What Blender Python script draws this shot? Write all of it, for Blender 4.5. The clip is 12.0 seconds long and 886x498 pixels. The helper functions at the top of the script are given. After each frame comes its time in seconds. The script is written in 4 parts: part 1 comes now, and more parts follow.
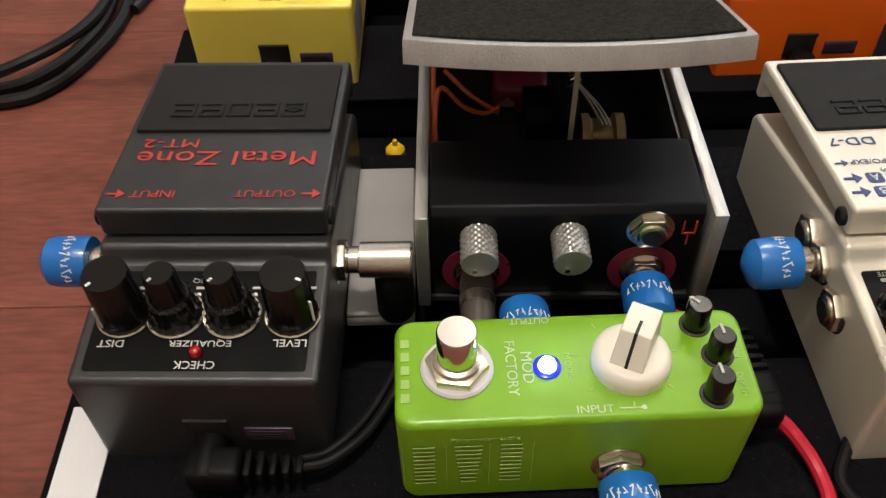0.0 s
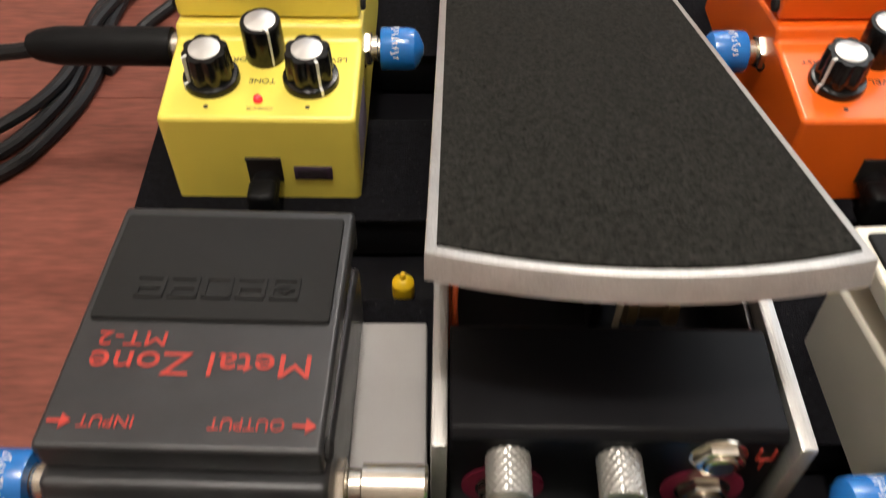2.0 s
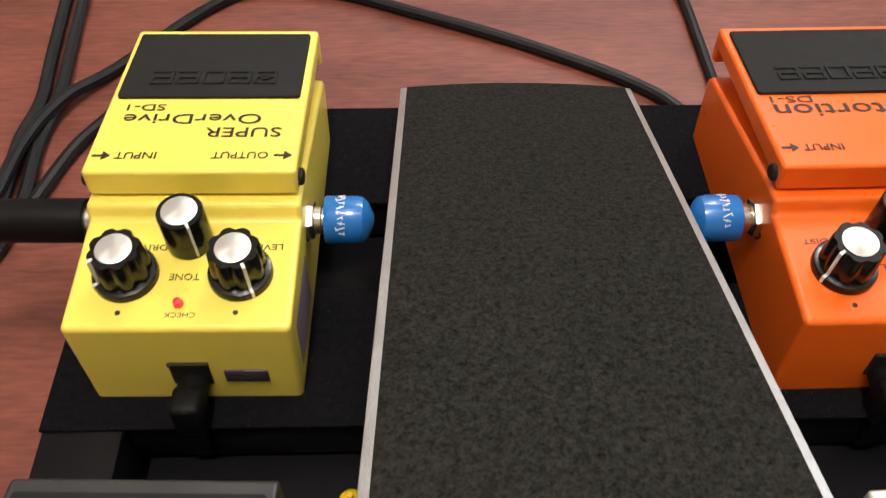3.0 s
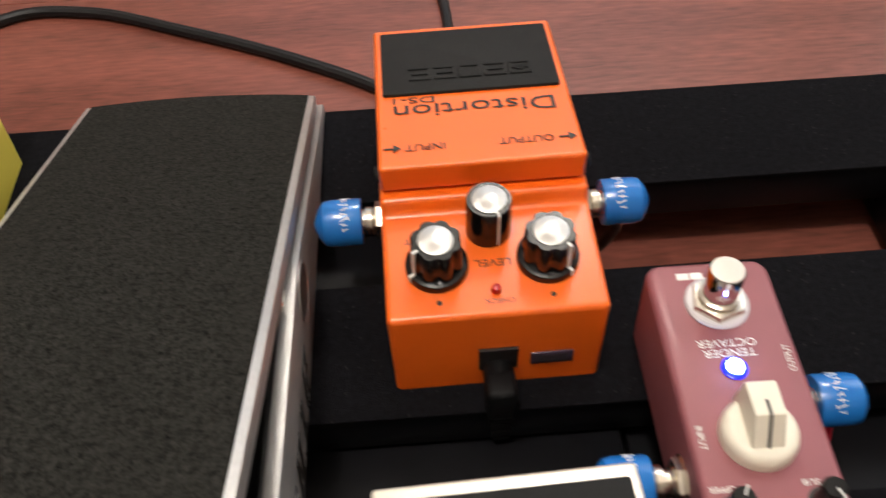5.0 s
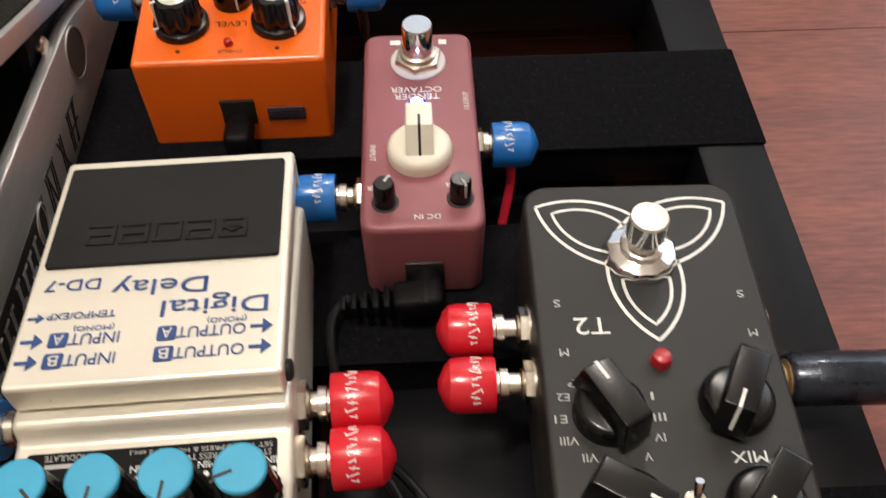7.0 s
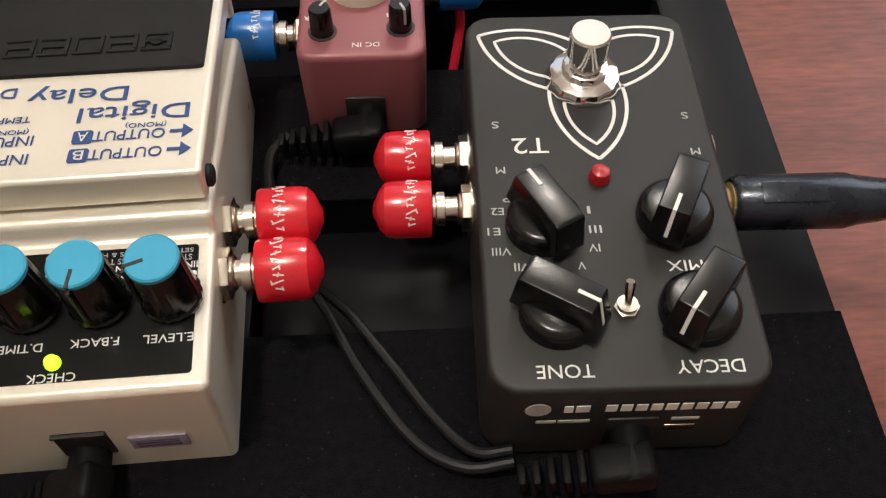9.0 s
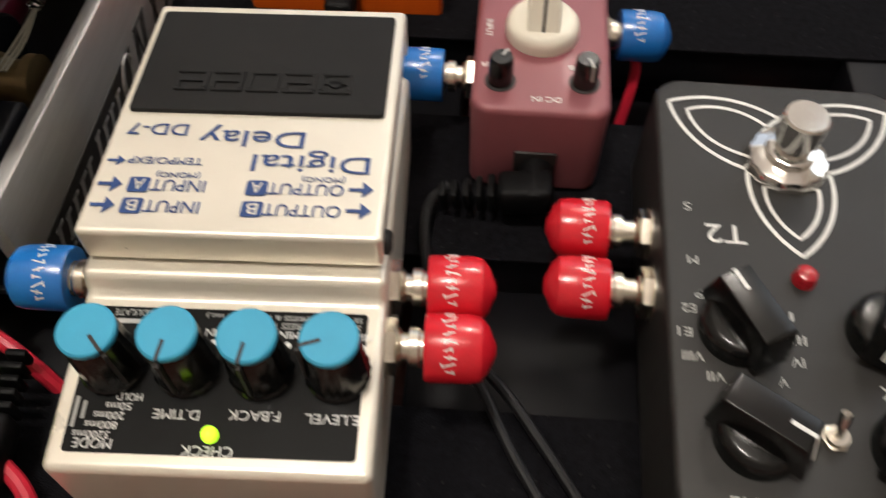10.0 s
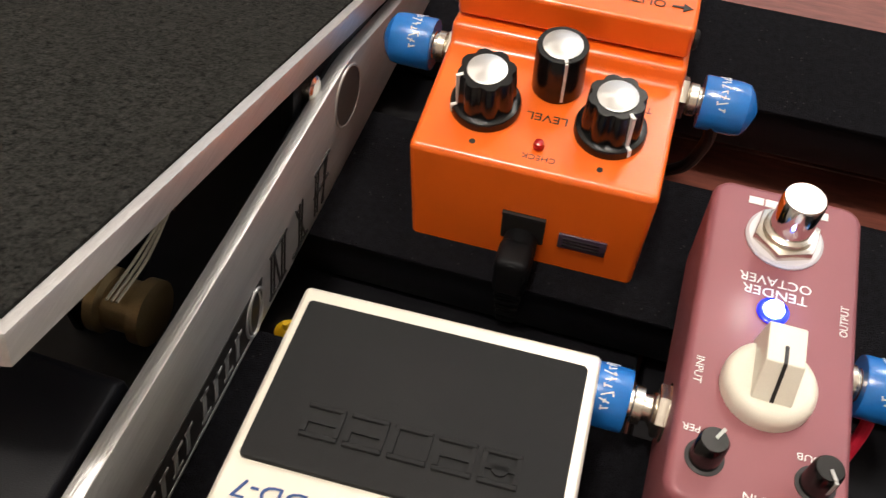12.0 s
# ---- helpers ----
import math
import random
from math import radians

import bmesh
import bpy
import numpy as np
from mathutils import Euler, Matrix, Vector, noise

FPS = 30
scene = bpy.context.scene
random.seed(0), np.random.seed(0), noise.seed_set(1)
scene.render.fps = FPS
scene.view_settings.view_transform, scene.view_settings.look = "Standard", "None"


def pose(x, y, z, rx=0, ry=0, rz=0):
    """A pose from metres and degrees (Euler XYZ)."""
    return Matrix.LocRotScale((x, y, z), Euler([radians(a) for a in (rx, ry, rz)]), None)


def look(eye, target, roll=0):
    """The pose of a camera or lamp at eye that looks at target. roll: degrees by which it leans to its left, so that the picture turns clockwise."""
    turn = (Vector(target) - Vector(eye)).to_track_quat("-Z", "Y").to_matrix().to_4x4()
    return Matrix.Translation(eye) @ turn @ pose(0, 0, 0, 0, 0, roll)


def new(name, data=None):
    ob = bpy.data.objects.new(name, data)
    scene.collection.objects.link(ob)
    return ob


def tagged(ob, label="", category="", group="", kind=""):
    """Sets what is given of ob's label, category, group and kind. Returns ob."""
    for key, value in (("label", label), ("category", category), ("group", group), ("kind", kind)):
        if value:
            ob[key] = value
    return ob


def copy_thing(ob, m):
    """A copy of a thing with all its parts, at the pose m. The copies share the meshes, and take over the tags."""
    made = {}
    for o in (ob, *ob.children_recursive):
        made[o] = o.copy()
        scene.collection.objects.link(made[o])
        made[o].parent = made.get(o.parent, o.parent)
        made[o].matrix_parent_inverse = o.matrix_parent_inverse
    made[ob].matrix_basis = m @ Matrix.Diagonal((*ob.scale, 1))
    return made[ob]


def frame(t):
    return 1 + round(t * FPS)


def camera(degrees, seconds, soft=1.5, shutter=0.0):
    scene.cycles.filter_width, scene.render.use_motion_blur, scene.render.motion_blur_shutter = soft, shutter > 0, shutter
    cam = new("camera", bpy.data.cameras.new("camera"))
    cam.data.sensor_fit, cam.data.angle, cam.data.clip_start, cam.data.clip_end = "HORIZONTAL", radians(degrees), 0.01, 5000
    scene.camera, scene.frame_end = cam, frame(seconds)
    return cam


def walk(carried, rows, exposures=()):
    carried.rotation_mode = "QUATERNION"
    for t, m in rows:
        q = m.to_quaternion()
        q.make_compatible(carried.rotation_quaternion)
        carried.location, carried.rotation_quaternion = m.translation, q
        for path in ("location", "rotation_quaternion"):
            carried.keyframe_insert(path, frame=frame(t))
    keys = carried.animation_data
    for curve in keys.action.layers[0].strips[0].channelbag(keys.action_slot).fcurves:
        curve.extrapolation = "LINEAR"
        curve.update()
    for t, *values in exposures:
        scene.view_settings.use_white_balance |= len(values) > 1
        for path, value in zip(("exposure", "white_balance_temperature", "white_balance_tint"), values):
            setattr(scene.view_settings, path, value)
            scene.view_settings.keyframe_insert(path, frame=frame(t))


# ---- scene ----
cam = camera(52.7, 12.0, soft=1.2, shutter=0.4)
PATH = [
    (0, (0.0, 0.003, 0.25), (0.002, 1.35, -1.228), -1.3),
    (0.5, (-0.002, 0.015, 0.233), (0.031, 1.352, -1.254), -0.3),
    (1, (0.003, 0.017, 0.234), (0.045, 1.341, -1.265), 0.2),
    (1.5, (-0.003, 0.034, 0.236), (0.047, 1.36, -1.26), 1.1),
    (2, (-0.008, 0.092, 0.255), (0.013, 1.385, -1.271), 0.7),
    (2.5, (0.002, 0.139, 0.265), (0.024, 1.411, -1.278), 0.1),
    (2.7, (0.003, 0.16, 0.269), (0.044, 1.434, -1.272), 0.8),
    (4.3, (0.071, 0.195, 0.271), (0.064, 1.455, -1.282), -2.4),
    (4.5, (0.088, 0.193, 0.27), (0.091, 1.46, -1.277), -2.7),
    (5, (0.139, 0.171, 0.272), (0.176, 1.446, -1.269), -2.8),
    (5.5, (0.159, 0.142, 0.278), (0.217, 1.423, -1.256), -2.6),
    (6, (0.187, 0.125, 0.275), (0.227, 1.394, -1.27), -2.6),
    (6.5, (0.203, 0.094, 0.265), (0.262, 1.339, -1.299), -0.4),
    (7, (0.229, 0.073, 0.257), (0.281, 1.305, -1.317), -0.3),
    (7.5, (0.236, 0.064, 0.243), (0.331, 1.244, -1.369), 1.2),
    (7.7, (0.24, 0.057, 0.237), (0.331, 1.227, -1.383), 0.9),
    (9.3, (0.245, 0.046, 0.227), (0.281, 1.192, -1.411), -0.7),
    (9.5, (0.241, 0.05, 0.226), (0.243, 1.198, -1.411), -1.1),
    (10, (0.215, 0.076, 0.225), (0.135, 1.203, -1.425), 0.1),
    (10.3, (0.202, 0.092, 0.221), (0.065, 1.213, -1.43), 0.9),
    (10.5, (0.199, 0.106, 0.22), (0.009, 1.228, -1.425), 0.7),
    (11, (0.182, 0.134, 0.222), (-0.086, 1.258, -1.411), 1.4),
    (11.5, (0.175, 0.159, 0.226), (-0.151, 1.283, -1.396), 1.4),
    (12, (0.182, 0.169, 0.228), (-0.136, 1.307, -1.386), 1.7),
]
walk(cam, [(t, look(eye, target, roll)) for t, eye, target, roll in PATH],
     exposures=((0, -0.27), (0.6, 0.0), (2.5, 0.08), (4.5, -0.15), (6.0, -0.07), (7.5, -0.25), (9.5, -0.27), (10.3, -0.36), (11.4, -0.27), (12.0, 0.05)))

# ---------------------------------------------------------------- light
world = bpy.data.worlds.new("room_light")
scene.world = world
world.use_nodes = True
wn = world.node_tree.nodes
sky = wn.new("ShaderNodeTexSky")
sky.sky_type, sky.sun_disc = "NISHITA", False
sky.sun_elevation, sky.sun_rotation = radians(35), radians(60)
wn["Background"].inputs[1].default_value = 0.1
world.node_tree.links.new(sky.outputs[0], wn["Background"].inputs[0])


def area(name, m, sx, sy, watts, colour):
    data = bpy.data.lights.new(name, "AREA")
    data.shape, data.size, data.size_y, data.energy, data.color = "RECTANGLE", sx, sy, watts, colour
    ob = new(name, data)
    ob.matrix_world = m
    return ob


# daylight through two windows out of view; the pendant globes are added lamps
area("window_daylight", look((1.84, 1.55, 1.45), (0.2, 0.3, 0.0)), 1.3, 1.3, 13, (0.80, 0.90, 1.0))
area("far_window_daylight", look((0.45, 2.84, 1.65), (0.30, 0.2, 0.2)), 2.0, 1.3, 6, (0.97, 0.98, 1.0))
# unseen lamps; the far one is added so chrome tops mirror a bright ceiling
UNSEEN_LAMPS = ((-0.10, 0.00, 2.12, 84), (0.62, 2.02, 2.15, 56))
for lx, ly, lz, watts in UNSEEN_LAMPS:
    data = bpy.data.lights.new("unseen_lamp_globe", "POINT")
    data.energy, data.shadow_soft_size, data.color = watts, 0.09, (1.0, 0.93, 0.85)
    new("unseen_lamp_globe", data).location = (lx, ly, lz)


# ---------------------------------------------------------------- materials
def mat(name, colour, rough=0.5, metal=0.0, vary=0.12, scale=300.0, fine=2500.0, bump=0.05, stretch=(1, 1, 1), coat=0.0,
        emit=None, power=0.0, dust=0.0, random_tone=0.0, gloss=0.5):
    m = bpy.data.materials.new(name)
    m.use_nodes = True
    nt = m.node_tree
    n, l = nt.nodes, nt.links
    b = n["Principled BSDF"]
    co = n.new("ShaderNodeTexCoord")
    mp = n.new("ShaderNodeMapping")
    mp.inputs["Scale"].default_value = stretch
    l.new(co.outputs["Object"], mp.inputs[0])
    big, small = n.new("ShaderNodeTexNoise"), n.new("ShaderNodeTexNoise")
    for node, sc in ((big, scale), (small, fine)):
        node.inputs["Scale"].default_value = sc
        node.inputs["Detail"].default_value = 4
        l.new(mp.outputs[0], node.inputs["Vector"])
    mix = n.new("ShaderNodeMix")
    mix.data_type = "FLOAT"
    mix.inputs[0].default_value = 0.5
    l.new(big.outputs[0], mix.inputs[2])
    l.new(small.outputs[0], mix.inputs[3])
    ramp = n.new("ShaderNodeMapRange")
    ramp.inputs[1].default_value, ramp.inputs[2].default_value = 0.3, 0.7
    ramp.inputs[3].default_value, ramp.inputs[4].default_value = max(0.04, 1 - vary), 1 + vary
    l.new(mix.outputs[0], ramp.inputs[0])
    val = ramp.outputs[0]
    if random_tone:
        info = n.new("ShaderNodeObjectInfo")
        rr = n.new("ShaderNodeMapRange")
        rr.inputs[3].default_value, rr.inputs[4].default_value = 1 - random_tone, 1 + random_tone
        l.new(info.outputs["Random"], rr.inputs[0])
        mul = n.new("ShaderNodeMath")
        mul.operation = "MULTIPLY"
        l.new(val, mul.inputs[0])
        l.new(rr.outputs[0], mul.inputs[1])
        val = mul.outputs[0]
    tint = n.new("ShaderNodeVectorMath")
    tint.operation = "SCALE"
    tint.inputs[0].default_value = colour
    l.new(val, tint.inputs["Scale"])
    out = tint.outputs[0]
    if dust:
        vo = n.new("ShaderNodeTexVoronoi")
        vo.inputs["Scale"].default_value = 260
        l.new(co.outputs["Object"], vo.inputs["Vector"])
        lt = n.new("ShaderNodeMath")
        lt.operation = "LESS_THAN"
        lt.inputs[1].default_value = 0.10
        l.new(vo.outputs["Distance"], lt.inputs[0])
        far = n.new("ShaderNodeMath")
        far.operation = "MULTIPLY"
        far.inputs[1].default_value = dust
        l.new(lt.outputs[0], far.inputs[0])
        dm = n.new("ShaderNodeMix")
        dm.data_type = "RGBA"
        l.new(far.outputs[0], dm.inputs[0])
        l.new(out, dm.inputs[6])
        dm.inputs[7].default_value = (0.35, 0.33, 0.3, 1)
        out = dm.outputs[2]
    l.new(out, b.inputs["Base Color"])
    rg = n.new("ShaderNodeMapRange")
    rg.inputs[3].default_value, rg.inputs[4].default_value = max(0.02, rough * 0.8), min(1, rough * 1.2)
    l.new(big.outputs[0], rg.inputs[0])
    l.new(rg.outputs[0], b.inputs["Roughness"])
    b.inputs["Metallic"].default_value = metal
    b.inputs["Specular IOR Level"].default_value = gloss
    b.inputs["Coat Weight"].default_value = coat
    b.inputs["Coat Roughness"].default_value = 0.12
    if bump:
        bp = n.new("ShaderNodeBump")
        bp.inputs["Strength"].default_value = min(1.0, bump)
        bp.inputs["Distance"].default_value = 0.0006
        l.new(small.outputs[0], bp.inputs["Height"])
        l.new(bp.outputs[0], b.inputs["Normal"])
    if emit:
        b.inputs["Emission Color"].default_value = (*emit, 1)
        b.inputs["Emission Strength"].default_value = power
    return m


M = dict(
    orange=mat("orange_enamel", (0.90, 0.145, 0.010), 0.30, 0, 0.05, 60, 4000, 0.05, coat=0.3),
    yellow=mat("yellow_enamel", (0.92, 0.76, 0.12), 0.30, 0, 0.05, 60, 4000, 0.05, coat=0.3),
    charcoal=mat("charcoal_paint", (0.062, 0.063, 0.066), 0.36, 0.6, 0.15, 90, 5000, 0.12),
    cream=mat("pearl_cream_paint", (0.86, 0.81, 0.69), 0.30, 0.30, 0.04, 70, 5000, 0.06, coat=0.3),
    green=mat("lime_green_enamel", (0.190, 0.425, 0.010), 0.40, 0, 0.08, 60, 4000, 0.05, coat=0.15),
    mauve=mat("dusty_mauve_enamel", (0.26, 0.083, 0.095), 0.46, 0.1, 0.09, 60, 5000, 0.1, coat=0.05),
    graphite=mat("matt_graphite_paint", (0.020, 0.0195, 0.0185), 0.48, 0.1, 0.15, 80, 6000, 0.2, gloss=0.42),
    rubber=mat("black_rubber", (0.013, 0.013, 0.013), 0.65, 0, 0.3, 150, 5000, 0.3, gloss=0.22),
    panel=mat("black_panel", (0.0045, 0.0045, 0.0045), 0.4, 0, 0.2, 120, 4000, 0.05, gloss=0.12),
    knob=mat("black_knob_plastic", (0.0045, 0.0045, 0.0045), 0.20, 0, 0.2, 200, 3000, 0.05, gloss=0.42),
    plastic=mat("black_plastic", (0.0048, 0.0048, 0.0053), 0.5, 0, 0.2, 200, 3000, 0.1, gloss=0.13),
    chrome=mat("chrome", (0.82, 0.80, 0.76), 0.10, 1.0, 0.05, 200, 3000, 0.02),
    nickel=mat("worn_nickel", (0.70, 0.65, 0.56), 0.24, 1.0, 0.1, 200, 3000, 0.08),
    alu=mat("brushed_aluminium", (0.51, 0.505, 0.49), 0.36, 0.65, 0.14, 160, 1400, 0.3, stretch=(1, 0.05, 1)),
    spun=mat("spun_aluminium", (0.74, 0.73, 0.70), 0.34, 0.7, 0.06, 300, 3000, 0.05),
    grey_metal=mat("turned_aluminium", (0.60, 0.59, 0.56), 0.34, 0.75, 0.12, 300, 3000, 0.1),
    ivory=mat("ivory_plastic", (0.80, 0.76, 0.64), 0.35, 0, 0.05, 100, 3000, 0.05),
    blue=mat("blue_vinyl", (0.012, 0.16, 0.52), 0.25, 0, 0.08, 150, 1500, 0.06, coat=0.4),
    red=mat("red_vinyl", (0.62, 0.012, 0.025), 0.22, 0, 0.08, 150, 1500, 0.06, coat=0.4),
    cyan=mat("sky_blue_cap", (0.035, 0.34, 0.53), 0.45, 0, 0.05, 200, 3000, 0.05),
    white=mat("white_ink", (0.78, 0.78, 0.75), 0.5, 0, 0.05, 300, 3000, 0),
    ash=mat("pale_grey_ink", (0.45, 0.45, 0.43), 0.5, 0, 0.05, 300, 3000, 0),
    black=mat("black_ink", (0.015, 0.013, 0.012), 0.5, 0, 0.1, 300, 3000, 0),
    redink=mat("red_ink", (0.45, 0.04, 0.026), 0.5, 0, 0.05, 300, 3000, 0),
    navy=mat("navy_ink", (0.022, 0.062, 0.205), 0.5, 0, 0.05, 300, 3000, 0),
    velcro=mat("black_loop_fabric", (0.0064, 0.0063, 0.0078), 1.0, 0, 0.9, 420, 2000, 1.0, dust=0.07, gloss=0.05),
    frame=mat("satin_black_frame", (0.0058, 0.0057, 0.0070), 0.42, 0.0, 0.2, 40, 3000, 0.12, gloss=0.13),
    grip=mat("grip_tape", (0.0118, 0.0115, 0.0103), 0.95, 0, 2.2, 480, 1100, 1.0, gloss=0.06),
    grey=mat("grey_plastic", (0.36, 0.35, 0.34), 0.55, 0, 0.08, 60, 3000, 0.1),
    paper=mat("white_tape", (0.80, 0.81, 0.83), 0.6, 0, 0.05, 60, 2000, 0.1),
    cable=mat("black_cable", (0.0085, 0.0085, 0.0095), 0.45, 0, 0.2, 200, 2000, 0.1, gloss=0.25),
    redcable=mat("red_cable", (0.55, 0.015, 0.04), 0.4, 0, 0.1, 200, 2000, 0.1),
    wire=mat("orange_red_wire", (0.55, 0.09, 0.02), 0.4, 0, 0.1, 200, 2000, 0.1),
    maroon=mat("maroon_film", (0.22, 0.02, 0.05), 0.3, 0, 0.1, 200, 2000, 0.1),
    brass=mat("dull_brass", (0.33, 0.23, 0.11), 0.45, 0.6, 0.15, 200, 2000, 0.1),
    string=mat("waxed_string", (0.45, 0.39, 0.28), 0.7, 0, 0.2, 500, 3000, 0.3),
    tip=mat("yellow_plastic", (0.80, 0.50, 0.01), 0.4, 0, 0.08, 200, 2000, 0.05),
    sticker=mat("dark_purple_label", (0.06, 0.035, 0.06), 0.4, 0, 0.3, 700, 4000, 0.02),
    lilac=mat("pale_lilac_label", (0.27, 0.22, 0.30), 0.4, 0, 0.15, 700, 4000, 0.02),
    washer=mat("milky_nylon", (0.62, 0.60, 0.62), 0.35, 0, 0.05, 200, 2000, 0.02),
    led_blue=mat("lit_blue_lens", (0.5, 0.6, 1.0), 0.2, 0, 0, emit=(0.30, 0.48, 1.0), power=30.0, bump=0),
    # rim with emission of its own, for the blue halo round the lens
    led_rim=mat("glowing_blue_lens_rim", (0.01, 0.02, 0.55), 0.2, 0, 0, emit=(0.0, 0.015, 1.0), power=1.2, bump=0),
    led_green=mat("lit_yellow_green_lens", (0.5, 0.8, 0.05), 0.2, 0, 0, emit=(0.55, 1.0, 0.03), power=1.6, bump=0),
    led_red=mat("dark_red_lens", (0.42, 0.006, 0.01), 0.15, 0, 0.1, bump=0, coat=0.5),
    led_lit=mat("lit_red_lens", (0.7, 0.01, 0.02), 0.15, 0, 0.1, emit=(1.0, 0.03, 0.04), power=0.7, bump=0),
    sleeve=mat("brown_heat_shrink", (0.085, 0.07, 0.06), 0.3, 0.1, 0.2, 200, 2000, 0.05, coat=0.3),
    wood=mat("red_brown_laminate", (0.175, 0.056, 0.040), 0.33, 0, 0.50, 34, 420, 0.14, stretch=(0.16, 1, 1), random_tone=0.06, gloss=0.36),
    ceil=mat("white_ceiling_paint", (0.84, 0.82, 0.78), 0.9, 0, 0.04, 3, 200, 0.1),
    wall=mat("painted_plaster", (0.40, 0.37, 0.33), 0.85, 0, 0.05, 3, 200, 0.1),
    faint=mat("faded_pale_ink", (0.31, 0.50, 0.12), 0.5, 0, 0.1, 300, 3000, 0),
    pale=mat("worn_pale_ink", (0.50, 0.62, 0.36), 0.5, 0, 0.2, 300, 3000, 0),
    led_dim=mat("red_jewel_lens", (0.40, 0.008, 0.016), 0.10, 0, 0.5, 700, 2500, 0.5, emit=(1.0, 0.03, 0.04), power=0.05, coat=0.8),
    barrel=mat("worn_blue_black_metal", (0.020, 0.026, 0.040), 0.28, 0.5, 0.5, 150, 900, 0.15, coat=0.3),
)


# turned metal: the sheen runs round the middle of each cap
spun_nt = M["spun"].node_tree
spun_way = spun_nt.nodes.new("ShaderNodeTangent")
spun_way.direction_type, spun_way.axis = "RADIAL", "Z"
spun_nt.links.new(spun_way.outputs[0], spun_nt.nodes["Principled BSDF"].inputs["Tangent"])
spun_nt.nodes["Principled BSDF"].inputs["Anisotropic"].default_value = 0.75


# ---------------------------------------------------------------- building helpers
def part(name, bm, material, parent=None, label="", angle=35):
    me = bpy.data.meshes.new(name)
    bmesh.ops.recalc_face_normals(bm, faces=bm.faces)
    bm.to_mesh(me)
    bm.free()
    me.materials.append(material)
    for p in me.polygons:
        p.use_smooth = True
    me.set_sharp_from_angle(angle=radians(angle))
    ob = new(name, me)
    ob.parent = parent
    return tagged(ob, label)


def even(ob):
    """Lets the flat faces keep their flat shading beside rounded edges."""
    wn_mod = ob.modifiers.new("even_shading", "WEIGHTED_NORMAL")
    wn_mod.keep_sharp, wn_mod.weight = True, 80
    return ob


def thing(name, m, label, category, group="", kind=""):
    ob = new(name)
    ob.empty_display_size = 0.01
    ob.matrix_world = m
    return tagged(ob, label, category, group, kind)


def prism(points, x0, x1, bevel=0.0, seg=2, taper=0.0, foot=False):
    """A side outline of (y, z) pulled from x0 to x1; with foot its bottom edges stay sharp."""
    bm = bmesh.new()
    a = [bm.verts.new((x0, y, z)) for y, z in points]
    b = [bm.verts.new((x1, y, z)) for y, z in points]
    k = len(points)
    bm.faces.new(a)
    bm.faces.new(b[::-1])
    for i in range(k):
        bm.faces.new((a[i], b[i], b[(i + 1) % k], a[(i + 1) % k]))
    if taper:
        top = max(z for _, z in points)
        mid = (x0 + x1) / 2
        for v in bm.verts:
            v.co.x = mid + (v.co.x - mid) * (1 - taper * (1 - v.co.z / top))
    if bevel:
        bmesh.ops.recalc_face_normals(bm, faces=bm.faces)
        edges = [e for e in bm.edges if not (foot and all(v.co.z < 1e-6 for v in e.verts))]
        bmesh.ops.bevel(bm, geom=edges, offset=bevel, segments=seg, profile=0.5, affect="EDGES", clamp_overlap=True)
    return bm


def plan(points, z0, z1, bevel=0.0, seg=2, grow=0.0):
    """A plan outline of (x, y) raised from z0 to z1, its top edge rounded by bevel; the foot is wider by grow."""
    k = len(points)
    area2 = sum(points[i][0] * points[(i + 1) % k][1] - points[(i + 1) % k][0] * points[i][1] for i in range(k))
    side = 1 if area2 > 0 else -1
    out = []
    for i in range(k):
        (ax, ay), (bx, by), (cx, cy) = points[i - 1], points[i], points[(i + 1) % k]
        n1, n2 = Vector((by - ay, ax - bx)), Vector((cy - by, bx - cx))
        n1, n2 = n1.normalized(), n2.normalized()
        nn = n1 + n2
        out.append(side * nn / max(0.5, nn.dot(n1)) if nn.length > 1e-6 else side * n1)
    levels = [(grow, z0)]
    if bevel:
        levels += [(-bevel * (1 - math.cos(math.pi / 2 * i / seg)), z1 - bevel + bevel * math.sin(math.pi / 2 * i / seg)) for i in range(seg + 1)]
    else:
        levels.append((0, z1))
    bm = bmesh.new()
    rings = [[bm.verts.new((x + d * o.x, y + d * o.y, z)) for (x, y), o in zip(points, out)] for d, z in levels]
    bm.faces.new(rings[0][::-1])
    bm.faces.new(rings[-1])
    for p, q in zip(rings, rings[1:]):
        for i in range(k):
            bm.faces.new((p[i], p[(i + 1) % k], q[(i + 1) % k], q[i]))
    return bm


def box(x0, x1, y0, y1, z0, z1, bevel=0.0, seg=2):
    return prism([(y0, z0), (y1, z0), (y1, z1), (y0, z1)], x0, x1, bevel, seg)


def rounded(w, d, r, cx=0.0, cy=0.0, n=6):
    pts = []
    for sx, sy, a0 in ((1, 1, 0), (-1, 1, 90), (-1, -1, 180), (1, -1, 270)):
        for i in range(n + 1):
            a = radians(a0 + 90 * i / n)
            pts.append((cx + sx * (w / 2 - r) + r * math.cos(a), cy + sy * (d / 2 - r) + r * math.sin(a)))
    return pts


